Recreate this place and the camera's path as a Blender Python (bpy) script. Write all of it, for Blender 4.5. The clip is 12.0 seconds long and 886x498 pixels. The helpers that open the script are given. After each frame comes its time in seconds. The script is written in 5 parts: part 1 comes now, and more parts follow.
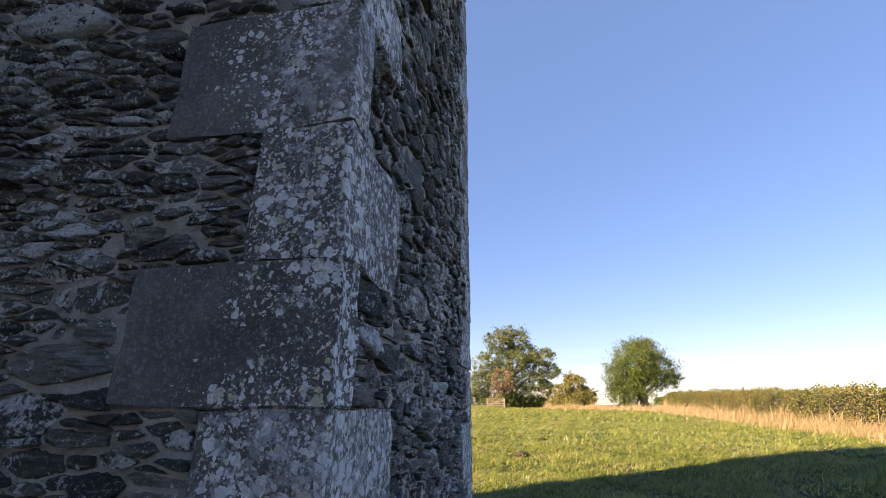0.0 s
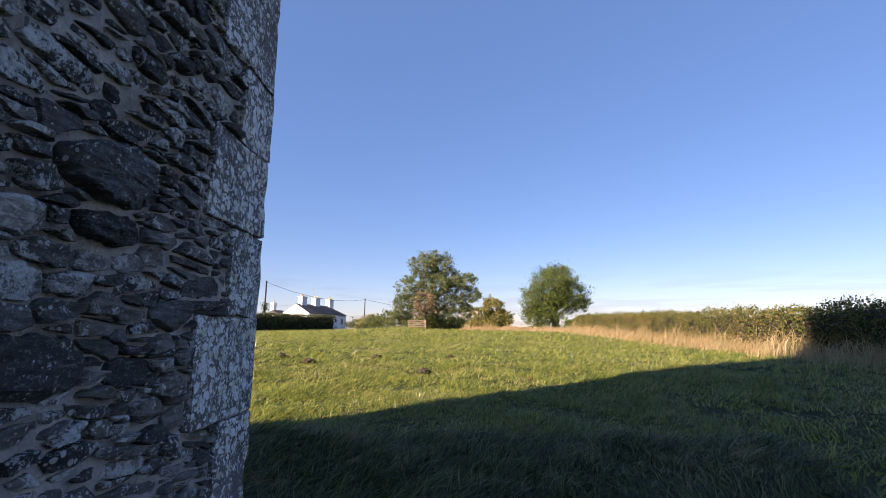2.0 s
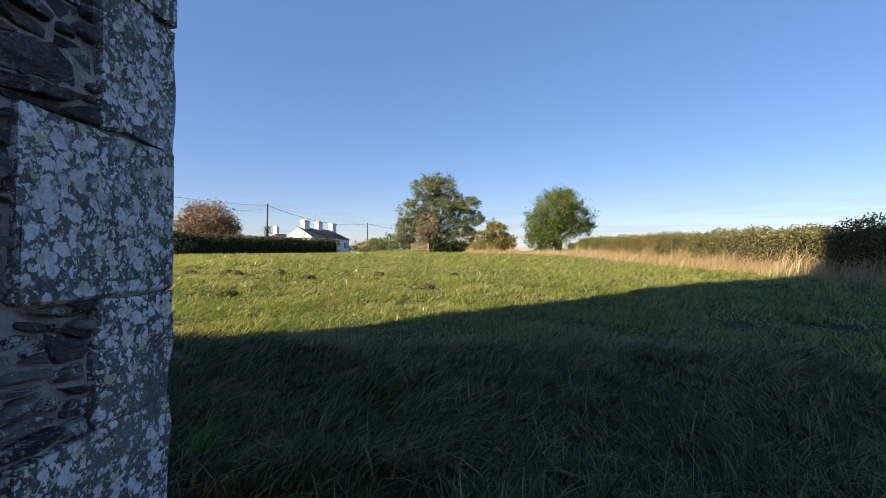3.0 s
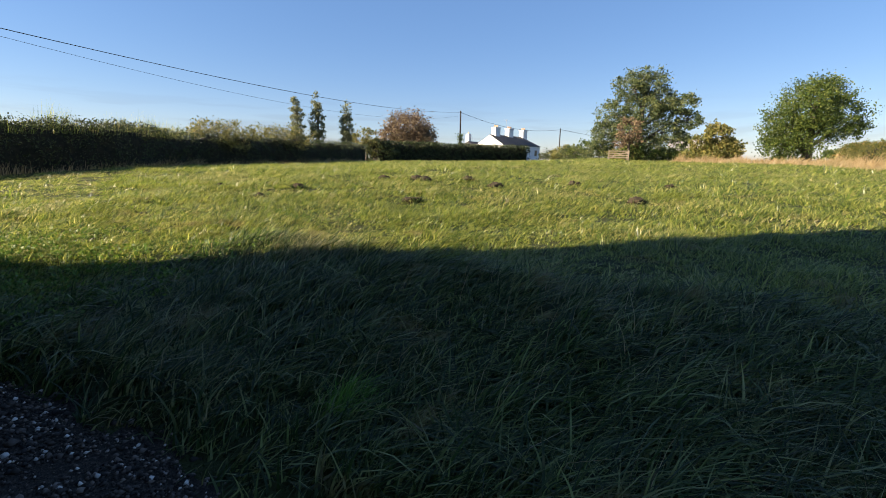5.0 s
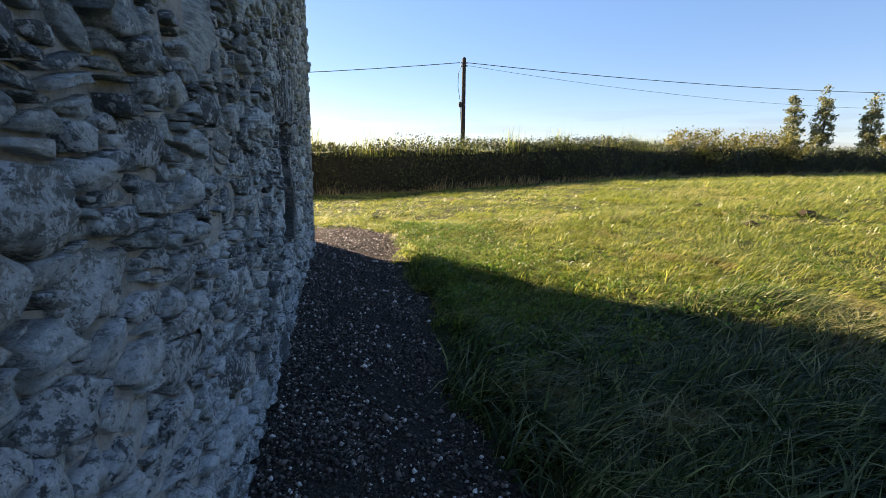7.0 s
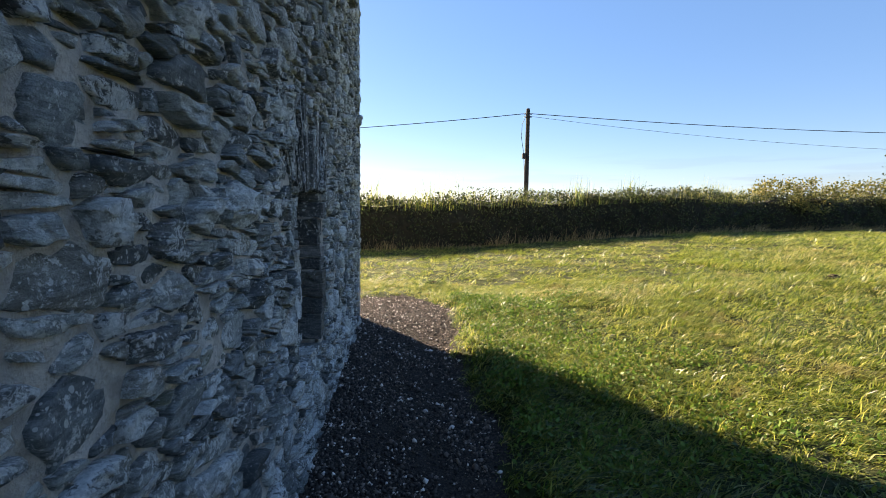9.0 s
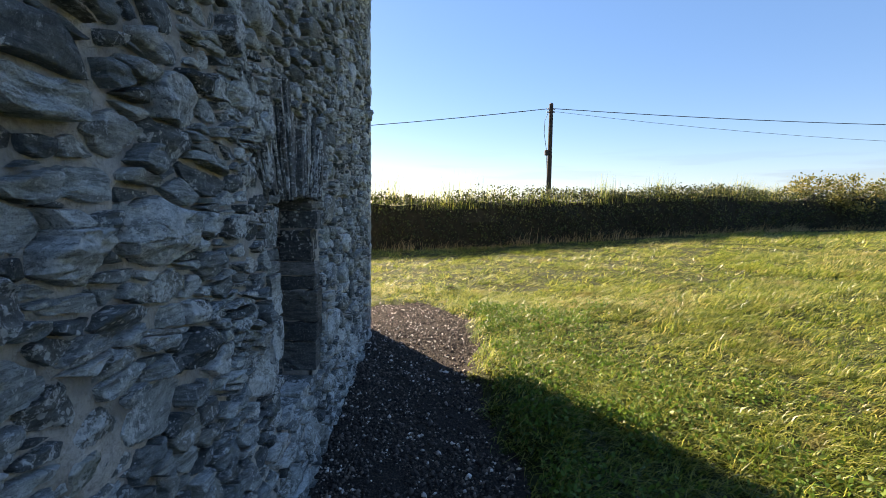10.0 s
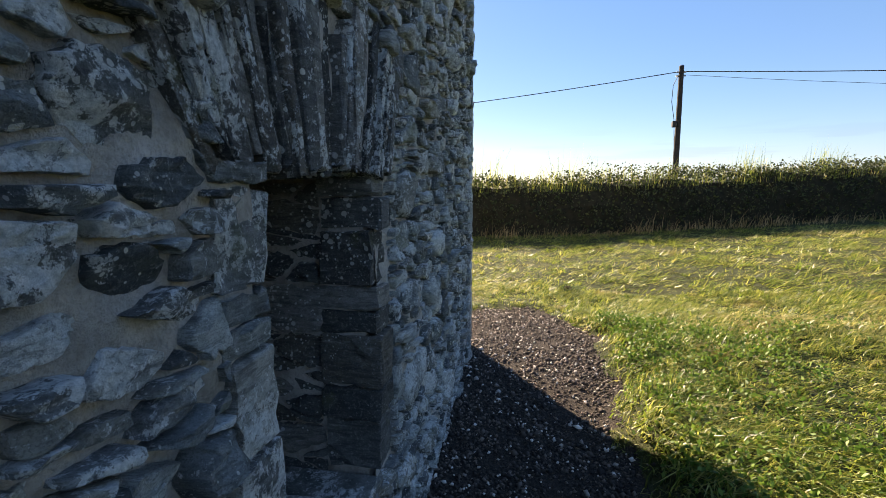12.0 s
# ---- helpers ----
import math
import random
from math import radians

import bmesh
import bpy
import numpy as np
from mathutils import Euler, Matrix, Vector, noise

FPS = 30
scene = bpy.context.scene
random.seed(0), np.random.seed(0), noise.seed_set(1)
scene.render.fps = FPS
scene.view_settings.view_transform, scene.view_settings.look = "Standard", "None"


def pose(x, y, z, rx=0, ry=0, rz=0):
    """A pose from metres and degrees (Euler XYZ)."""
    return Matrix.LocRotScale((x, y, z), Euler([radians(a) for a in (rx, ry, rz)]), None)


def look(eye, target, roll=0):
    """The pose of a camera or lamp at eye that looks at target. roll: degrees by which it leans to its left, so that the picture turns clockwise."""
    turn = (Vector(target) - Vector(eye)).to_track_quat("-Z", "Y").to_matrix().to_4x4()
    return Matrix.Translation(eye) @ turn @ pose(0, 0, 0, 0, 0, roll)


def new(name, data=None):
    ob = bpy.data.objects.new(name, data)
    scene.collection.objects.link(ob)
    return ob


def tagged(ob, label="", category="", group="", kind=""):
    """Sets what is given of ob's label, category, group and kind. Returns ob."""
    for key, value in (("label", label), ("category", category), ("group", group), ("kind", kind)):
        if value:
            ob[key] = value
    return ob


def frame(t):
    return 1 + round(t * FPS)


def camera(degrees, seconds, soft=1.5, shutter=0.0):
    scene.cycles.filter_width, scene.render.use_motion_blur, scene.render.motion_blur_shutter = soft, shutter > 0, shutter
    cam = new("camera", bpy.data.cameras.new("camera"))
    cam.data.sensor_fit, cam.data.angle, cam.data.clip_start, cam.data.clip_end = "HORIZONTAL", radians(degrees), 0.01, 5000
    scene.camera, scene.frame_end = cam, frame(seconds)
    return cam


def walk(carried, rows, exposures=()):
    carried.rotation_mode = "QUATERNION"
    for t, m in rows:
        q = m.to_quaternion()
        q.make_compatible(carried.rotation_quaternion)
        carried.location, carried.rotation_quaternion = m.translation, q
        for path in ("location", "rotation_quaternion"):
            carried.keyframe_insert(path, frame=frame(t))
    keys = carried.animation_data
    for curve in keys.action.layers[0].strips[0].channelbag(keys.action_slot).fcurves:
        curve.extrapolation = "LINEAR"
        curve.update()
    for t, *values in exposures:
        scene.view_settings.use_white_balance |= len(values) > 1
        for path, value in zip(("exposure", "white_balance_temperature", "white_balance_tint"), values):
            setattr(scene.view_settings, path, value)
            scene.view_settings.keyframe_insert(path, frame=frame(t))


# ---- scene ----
cam = camera(87.8, 12.0, 0.7)
METRES, EYE, TILT, LEAN, TURN = 8.6, 1.64, 0.0, 0.0, 10.6
ROWS = [
    (0.0, 0.0, 0.0, 0.0, -0.11, 18.85, -0.34),
    (0.5, 0.0207, 0.0451, 0.0032, -1.94, 19.35, -0.34),
    (1.0, 0.0355, 0.103, -0.0009, -3.94, 17.61, -0.4),
    (1.5, 0.0614, 0.1446, -0.0092, -5.8, 14.05, -0.46),
    (2.0, 0.0887, 0.1803, -0.0179, -8.99, 9.87, -0.45),
    (2.5, 0.0954, 0.228, -0.0347, -9.8, 5.28, -0.48),
    (4.5, 0.0909, 0.3983, -0.0591, 6.26, -9.52, -0.83),
    (5.0, 0.0828, 0.4404, -0.0564, 14.42, -10.93, -0.95),
    (5.5, 0.0546, 0.4721, -0.0517, 24.48, -11.87, -0.98),
    (6.0, 0.0216, 0.4979, -0.0469, 38.47, -12.25, -0.91),
    (6.5, -0.0075, 0.5135, -0.0456, 54.72, -11.41, -0.83),
    (7.0, -0.0342, 0.5212, -0.039, 67.42, -10.59, -0.66),
    (9.0, -0.174, 0.5618, -0.0146, 74.71, -4.75, -0.67),
    (9.5, -0.2028, 0.5743, -0.0055, 76.93, -4.05, -0.63),
    (10.0, -0.2352, 0.5812, -0.0053, 77.19, -5.16, -0.68),
    (10.5, -0.2781, 0.5887, -0.0142, 77.93, -7.14, -0.5),
    (11.0, -0.3144, 0.5886, -0.0204, 81.7, -7.35, -0.32),
    (11.5, -0.353, 0.5947, -0.0175, 85.58, -6.54, -0.17),
    (12.0, -0.3913, 0.5897, -0.0059, 89.44, -7.3, 0.07),
]
walk(cam, [(t, pose(0, 0, EYE, TILT, LEAN, TURN) @ pose(METRES * x, METRES * y, METRES * z, 90 + pitch, roll, yaw)) for t, x, y, z, yaw, pitch, roll in ROWS],
     exposures=[(0.0, 2.18, 7900, 27), (1.0, 1.87, 7250, 28), (2.0, 1.76, 7050, 27), (2.7, 1.65, 6900, 20), (4.8, 1.68, 6900, 13), (6.2, 1.85, 7400, 15), (7.2, 2.1, 7650, 16), (9.0, 2.1, 7400, 14), (12.0, 2.02, 7500, 15)])

# ---- world, sun ----
SUN_AZ, SUN_EL = 216.5, 26.0
world = bpy.data.worlds.new("sky")
scene.world = world
world.use_nodes = True
wn = world.node_tree.nodes
wl = world.node_tree.links
sky = wn.new("ShaderNodeTexSky")
sky.sky_type = "NISHITA"
sky.sun_disc = False
sky.sun_elevation = radians(SUN_EL)
sky.sun_rotation = radians(90 - SUN_AZ)
sky.air_density, sky.dust_density, sky.ozone_density = 1.0, 0.15, 1.9
wn["Background"].inputs["Strength"].default_value = 0.051
vivid = wn.new("ShaderNodeHueSaturation")
vivid.inputs["Saturation"].default_value = 1.24
wl.new(sky.outputs[0], vivid.inputs["Color"])
clear = wn.new("ShaderNodeMix")
clear.data_type, clear.blend_type = "RGBA", "MULTIPLY"
clear.inputs[0].default_value = 1.0
clear.inputs[7].default_value = (1.0, 0.99, 1.1, 1)
wl.new(vivid.outputs[0], clear.inputs[6])
# even veil of clear air over the whole sky
veil = wn.new("ShaderNodeMix")
veil.data_type = "RGBA"
veil.inputs[0].default_value = 0.42
veil.inputs[7].default_value = (1.2, 2.35, 4.8, 1)
wl.new(clear.outputs[2], veil.inputs[6])
# thin low cloud near the horizon
way = wn.new("ShaderNodeTexCoord")
flat_way = wn.new("ShaderNodeVectorMath")
flat_way.operation = "MULTIPLY"
flat_way.inputs[1].default_value = (3.0, 3.0, 34.0)
wl.new(way.outputs["Generated"], flat_way.inputs[0])
puff = wn.new("ShaderNodeTexNoise")
puff.inputs["Scale"].default_value, puff.inputs["Detail"].default_value = 1.6, 6.0
wl.new(flat_way.outputs[0], puff.inputs["Vector"])
height = wn.new("ShaderNodeSeparateXYZ")
wl.new(way.outputs["Generated"], height.inputs[0])
band = wn.new("ShaderNodeMapRange")
band.inputs["From Min"].default_value, band.inputs["From Max"].default_value = 0.13, 0.03
wl.new(height.outputs["Z"], band.inputs["Value"])
cover = wn.new("ShaderNodeMapRange")
cover.interpolation_type = "SMOOTHSTEP"
cover.inputs["From Min"].default_value, cover.inputs["From Max"].default_value = 0.5, 0.62
wl.new(puff.outputs["Fac"], cover.inputs["Value"])
both = wn.new("ShaderNodeMath")
both.operation = "MULTIPLY"
wl.new(band.outputs[0], both.inputs[0])
wl.new(cover.outputs[0], both.inputs[1])
cloud = wn.new("ShaderNodeMix")
cloud.data_type, cloud.blend_type = "RGBA", "MULTIPLY"
cloud.inputs[7].default_value = (0.88, 0.85, 0.85, 1)
wl.new(both.outputs[0], cloud.inputs[0])
wl.new(veil.outputs[2], cloud.inputs[6])
wl.new(cloud.outputs[2], wn["Background"].inputs["Color"])

sun = new("sun", bpy.data.lights.new("sun", "SUN"))
sun.data.energy, sun.data.angle, sun.data.color = 5.0, radians(0.53), (1.0, 0.86, 0.68)
TO_SUN = Vector((math.cos(radians(SUN_AZ)) * math.cos(radians(SUN_EL)), math.sin(radians(SUN_AZ)) * math.cos(radians(SUN_EL)), math.sin(radians(SUN_EL))))
sun.matrix_world = look((0, 0, 40), Vector((0, 0, 40)) - TO_SUN)


# ---- materials ----
class Mat:
    """A small builder of node materials."""

    def __init__(self, name, rough=0.9):
        self.m = bpy.data.materials.new(name)
        self.m.use_nodes = True
        self.t = self.m.node_tree
        self.bsdf = self.t.nodes["Principled BSDF"]
        self.bsdf.inputs["Roughness"].default_value = rough
        self.bsdf.inputs["Specular IOR Level"].default_value = 0.25
        self.pos = self.n("ShaderNodeNewGeometry").outputs["Position"]

    def n(self, kind, operation=None, feature=None, interpolation_type=None, data_type=None, blend_type=None):
        node = self.t.nodes.new(kind)
        if operation:
            node.operation = operation
        if feature:
            node.feature = feature
        if interpolation_type:
            node.interpolation_type = interpolation_type
        if data_type:
            node.data_type = data_type
        if blend_type:
            node.blend_type = blend_type
        return node

    def put(self, socket, value):
        if isinstance(value, bpy.types.NodeSocket):
            self.t.links.new(value, socket)
        elif value is not None:
            socket.default_value = value

    def math(self, op, a, b=None, c=None):
        node = self.n("ShaderNodeMath", operation=op)
        for s, v in zip(node.inputs, (a, b, c)):
            self.put(s, v)
        return node.outputs[0]

    def scaled(self, vec, s):
        node = self.n("ShaderNodeVectorMath", operation="MULTIPLY")
        self.put(node.inputs[0], vec)
        node.inputs[1].default_value = s
        return node.outputs[0]

    def shifted(self, vec, amount):
        node = self.n("ShaderNodeVectorMath", operation="ADD")
        self.put(node.inputs[0], vec)
        self.put(node.inputs[1], amount)
        return node.outputs[0]

    def noise(self, scale, detail=4.0, rough=0.55, vec=None, warp=0.0):
        node = self.n("ShaderNodeTexNoise")
        self.put(node.inputs["Vector"], vec if vec is not None else self.pos)
        node.inputs["Scale"].default_value, node.inputs["Detail"].default_value = scale, detail
        node.inputs["Roughness"].default_value, node.inputs["Distortion"].default_value = rough, warp
        return node.outputs["Fac"]

    def voronoi(self, scale, vec=None, feature="F1", rand=1.0):
        node = self.n("ShaderNodeTexVoronoi", feature=feature)
        self.put(node.inputs["Vector"], vec if vec is not None else self.pos)
        node.inputs["Scale"].default_value, node.inputs["Randomness"].default_value = scale, rand
        return node

    def step(self, v, lo, hi):
        node = self.n("ShaderNodeMapRange", interpolation_type="SMOOTHSTEP")
        self.put(node.inputs["Value"], v)
        node.inputs["From Min"].default_value, node.inputs["From Max"].default_value = lo, hi
        return node.outputs[0]

    def ramp(self, v, stops):
        node = self.n("ShaderNodeValToRGB")
        self.put(node.inputs[0], v)
        el = node.color_ramp.elements
        while len(el) < len(stops):
            el.new(0.5)
        for e, (p, c) in zip(el, stops):
            e.position, e.color = p, (*c, 1)
        return node.outputs["Color"]

    def mix(self, f, a, b, blend="MIX"):
        node = self.n("ShaderNodeMix", data_type="RGBA", blend_type=blend)
        self.put(node.inputs[0], f)
        for s, v in ((node.inputs[6], a), (node.inputs[7], b)):
            self.put(s, (*v, 1) if isinstance(v, tuple) else v)
        return node.outputs[2]

    def rnd(self):
        """A random value for each piece, whether an object or an island of a joined mesh."""
        a = self.n("ShaderNodeNewGeometry").outputs["Random Per Island"]
        b = self.n("ShaderNodeObjectInfo").outputs["Random"]
        return self.math("FRACT", self.math("ADD", a, b))

    def done(self, color, bumps=(), rough=None):
        self.put(self.bsdf.inputs["Base Color"], (*color, 1) if isinstance(color, tuple) else color)
        last = None
        for height, strength, dist in bumps:
            b = self.n("ShaderNodeBump")
            b.inputs["Strength"].default_value, b.inputs["Distance"].default_value = strength, dist
            self.put(b.inputs["Height"], height)
            if last is not None:
                self.put(b.inputs["Normal"], last)
            last = b.outputs[0]
        if last is not None:
            self.put(self.bsdf.inputs["Normal"], last)
        if rough is not None:
            self.put(self.bsdf.inputs["Roughness"], rough)
        return self.m

    def leafy(self, color, through_amount=0.35, gloss=None):
        """Thin leaves: part of the light passes."""
        out = self.t.nodes["Material Output"]
        tr = self.n("ShaderNodeBsdfTranslucent")
        self.put(tr.inputs[0], color)
        self.put(self.bsdf.inputs["Base Color"], color)
        if gloss is not None:
            self.bsdf.inputs["Roughness"].default_value = gloss
        ms = self.n("ShaderNodeMixShader")
        ms.inputs[0].default_value = through_amount
        self.t.links.new(self.bsdf.outputs[0], ms.inputs[1])
        self.t.links.new(tr.outputs[0], ms.inputs[2])
        self.t.links.new(ms.outputs[0], out.inputs["Surface"])
        return self.m


def stone_material(name, lift, crust, pale_foot=False):
    """lift: how pale the stone is; crust: how much lichen grows on it; pale_foot: with whitish patches, denser at the
    foot.
    """
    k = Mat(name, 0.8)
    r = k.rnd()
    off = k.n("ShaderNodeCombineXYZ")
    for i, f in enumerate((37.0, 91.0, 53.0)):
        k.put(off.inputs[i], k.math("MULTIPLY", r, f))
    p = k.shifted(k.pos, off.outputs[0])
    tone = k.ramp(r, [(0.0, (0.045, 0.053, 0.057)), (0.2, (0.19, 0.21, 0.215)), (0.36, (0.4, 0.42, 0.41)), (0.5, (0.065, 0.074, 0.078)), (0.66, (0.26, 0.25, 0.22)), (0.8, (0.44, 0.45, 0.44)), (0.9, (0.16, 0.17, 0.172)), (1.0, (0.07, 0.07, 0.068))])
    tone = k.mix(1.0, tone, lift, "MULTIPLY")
    bed = k.noise(17, 10, 0.72, k.scaled(p, (1.0, 1.0, 2.4)))
    fine = k.noise(85, 7, 0.75, p)
    c = k.mix(k.step(bed, 0.4, 0.6), k.mix(0.45, tone, (0.035, 0.04, 0.042)), tone)
    grit = k.noise(300, 4, 0.7, p)
    c = k.mix(k.math("MULTIPLY", k.step(fine, 0.52, 0.62), 0.5), c, (0.42, 0.43, 0.42))
    c = k.mix(k.math("MULTIPLY", k.step(grit, 0.5, 0.6), 0.4), c, (0.03, 0.033, 0.035))
    strata = k.noise(30, 5, 0.65, k.scaled(p, (0.3, 0.3, 2.4)), 0.1)
    c = k.mix(k.math("MULTIPLY", k.step(strata, 0.5, 0.4), 0.45), c, (0.03, 0.033, 0.035))
    c = k.mix(k.math("MULTIPLY", k.step(strata, 0.6, 0.68), 0.35), c, (0.5, 0.52, 0.51))
    # pale crusts of lichen, in small frayed patches on some stones
    much = k.noise(1.3, 4, 0.65)
    patch = k.noise(44, 10, 0.8, p, 0.2)
    some = k.math("MULTIPLY", k.math("SUBTRACT", k.noise(9, 3, 0.6, p), 0.5), 0.5)
    lich = k.step(k.math("ADD", k.math("ADD", k.math("ADD", patch, some), k.math("MULTIPLY", k.math("SUBTRACT", much, 0.5), 0.45)), k.math("MULTIPLY", k.math("SUBTRACT", r, 0.5), 0.14)), 0.585 - crust, 0.605 - crust)
    c = k.mix(k.math("MULTIPLY", lich, 0.85), c, k.ramp(fine, [(0.36, (0.42, 0.46, 0.46)), (0.58, (0.84, 0.86, 0.85))]))
    if pale_foot:
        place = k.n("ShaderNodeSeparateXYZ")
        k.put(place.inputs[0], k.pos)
        # whitish patches grow denser towards the foot and the north-east corner
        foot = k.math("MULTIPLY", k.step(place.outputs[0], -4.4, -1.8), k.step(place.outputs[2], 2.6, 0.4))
        whitish = k.step(k.math("ADD", k.noise(32, 10, 0.78), k.math("MULTIPLY", foot, 0.17)), 0.61, 0.65)
        c = k.mix(k.math("MULTIPLY", whitish, 0.8), c, k.ramp(fine, [(0.34, (0.46, 0.48, 0.48)), (0.62, (0.8, 0.81, 0.81))]))
    spot = None
    for size, most in ((34, 0.42), (75, 0.5)):
        dots = k.voronoi(size, k.shifted(p, k.scaled(k.pos, (0.1, 0.1, 0.1))))
        w = k.n("ShaderNodeSeparateColor")
        k.put(w.inputs[0], dots.outputs["Color"])
        reach = k.math("MULTIPLY", k.math("MULTIPLY", k.step(w.outputs[0], 0.55, 1.0), k.step(much, 0.35, 0.62)), most)
        m = k.step(k.math("SUBTRACT", k.math("ADD", reach, k.math("MULTIPLY", k.math("SUBTRACT", fine, 0.5), 0.3)), dots.outputs["Distance"]), 0.0, 0.05)
        spot = m if spot is None else k.math("MAXIMUM", spot, m)
    c = k.mix(k.math("MULTIPLY", spot, 0.8), c, (0.66, 0.68, 0.66))
    moss = k.step(k.noise(4, 6, 0.65, k.shifted(p, (9.0, 3.0, 1.0))), 0.6, 0.7)
    c = k.mix(k.math("MULTIPLY", moss, 0.5), c, (0.13, 0.14, 0.06))
    return k.done(c, [(strata, 0.6, 0.02), (bed, 0.6, 0.025), (fine, 0.9, 0.014), (grit, 0.6, 0.005), (lich, 0.4, 0.005)], k.ramp(fine, [(0.3, (0.55,) * 3), (0.8, (0.95,) * 3)]))


def quoin_material():
    k = Mat("quoin_stone", 0.88)
    r = k.rnd()
    big = k.noise(3.2, 7, 0.65)
    fine = k.noise(75, 7, 0.72)
    c = k.ramp(big, [(0.3, (0.07, 0.064, 0.058)), (0.55, (0.13, 0.122, 0.116)), (0.8, (0.23, 0.222, 0.22))])
    c = k.mix(k.math("MULTIPLY", k.step(fine, 0.48, 0.66), 0.55), c, (0.32, 0.32, 0.33))
    # round lichens of several sizes, their edges frayed
    wob = k.n("ShaderNodeTexNoise")
    k.put(wob.inputs["Vector"], k.pos)
    wob.inputs["Scale"].default_value, wob.inputs["Detail"].default_value = 60, 5
    p = k.shifted(k.pos, k.scaled(k.shifted(wob.outputs["Color"], (-0.5, -0.5, -0.5)), (0.03, 0.03, 0.03)))
    place = k.n("ShaderNodeSeparateXYZ")
    k.put(place.inputs[0], k.pos)
    # lichen is thickest towards the dry corner
    dry = k.step(place.outputs[0], -1.15, -0.62)
    dense = k.math("ADD", k.noise(2.6, 4, 0.6), k.math("MULTIPLY", k.math("SUBTRACT", dry, 0.55), 0.3))
    allm = None
    for s, lo, span in ((19.0, -0.1, 0.58), (31.0, -0.08, 0.68), (56.0, -0.06, 0.68), (95.0, -0.03, 0.55)):
        v = k.voronoi(s, p)
        w = k.n("ShaderNodeSeparateColor")
        k.put(w.inputs[0], v.outputs["Color"])
        size = k.math("MULTIPLY", k.math("MULTIPLY", w.outputs[0], k.step(dense, 0.3, 0.66)), span)
        m = k.step(k.math("SUBTRACT", k.math("ADD", size, lo), v.outputs["Distance"]), 0.0, 0.04)
        tint = k.mix(k.step(w.outputs[1], 0.55, 0.9), (0.74, 0.76, 0.78), (0.56, 0.54, 0.36))
        tint = k.mix(k.step(v.outputs["Distance"], 0.12, 0.02), tint, (0.34, 0.35, 0.34))
        c = k.mix(k.math("MULTIPLY", m, 0.9), c, k.mix(k.math("MULTIPLY", k.step(fine, 0.45, 0.65), 0.5), tint, (0.26, 0.27, 0.27)))
        allm = m if allm is None else k.math("MAXIMUM", allm, m)
    crust = k.step(k.math("ADD", k.math("ADD", k.noise(24, 9, 0.78), k.math("MULTIPLY", k.math("SUBTRACT", dry, 0.8), 0.2)), k.math("MULTIPLY", k.math("SUBTRACT", r, 0.5), 0.12)), 0.57, 0.61)
    c = k.mix(k.math("MULTIPLY", crust, 0.55), c, k.ramp(fine, [(0.35, (0.28, 0.3, 0.31)), (0.6, (0.56, 0.59, 0.61))]))
    return k.done(c, [(big, 0.6, 0.04), (fine, 0.7, 0.008), (allm, 0.5, 0.004)])


def mortar_material():
    k = Mat("lime_mortar", 0.95)
    a, b = k.noise(6, 7, 0.65), k.noise(95, 6, 0.72)
    c = k.ramp(a, [(0.35, (0.26, 0.24, 0.215)), (0.5, (0.44, 0.41, 0.37)), (0.68, (0.62, 0.585, 0.54))])
    c = k.mix(k.math("MULTIPLY", k.step(b, 0.48, 0.64), 0.45), c, (0.22, 0.2, 0.175))
    return k.done(c, [(a, 0.8, 0.04), (b, 0.9, 0.012)])


def soil_material():
    k = Mat("field_ground", 0.95)
    a, b, d = k.noise(0.35, 5, 0.6), k.noise(4, 5, 0.65), k.noise(40, 4, 0.7)
    c = k.ramp(a, [(0.3, (0.03, 0.042, 0.01)), (0.55, (0.055, 0.062, 0.016)), (0.75, (0.09, 0.082, 0.028))])
    c = k.mix(k.step(b, 0.4, 0.7), k.mix(0.5, c, (0.03, 0.045, 0.012)), c)
    c = k.mix(k.math("MULTIPLY", k.step(d, 0.4, 0.65), 0.6), k.mix(0.45, c, (0.02, 0.025, 0.01)), c)
    return k.done(c, [(b, 0.7, 0.12), (d, 0.8, 0.04)])


def gravel_bed_material():
    k = Mat("gravel_bed", 0.95)
    a, b = k.noise(2.2, 5, 0.6), k.noise(60, 4, 0.7)
    c = k.ramp(b, [(0.4, (0.02, 0.017, 0.014)), (0.58, (0.06, 0.048, 0.04)), (0.72, (0.19, 0.15, 0.125))])
    c = k.mix(k.math("MULTIPLY", k.step(a, 0.5, 0.7), 0.6), c, (0.035, 0.028, 0.025))
    return k.done(c, [(b, 1.0, 0.04)])


def pebble_material():
    k = Mat("pebbles", 0.75)
    r = k.rnd()
    c = k.ramp(r, [(0.0, (0.025, 0.022, 0.021)), (0.55, (0.075, 0.06, 0.052)), (0.9, (0.2, 0.16, 0.135)), (1.0, (0.78, 0.73, 0.69))])
    return k.done(c, [(k.noise(120, 3), 0.4, 0.004)])


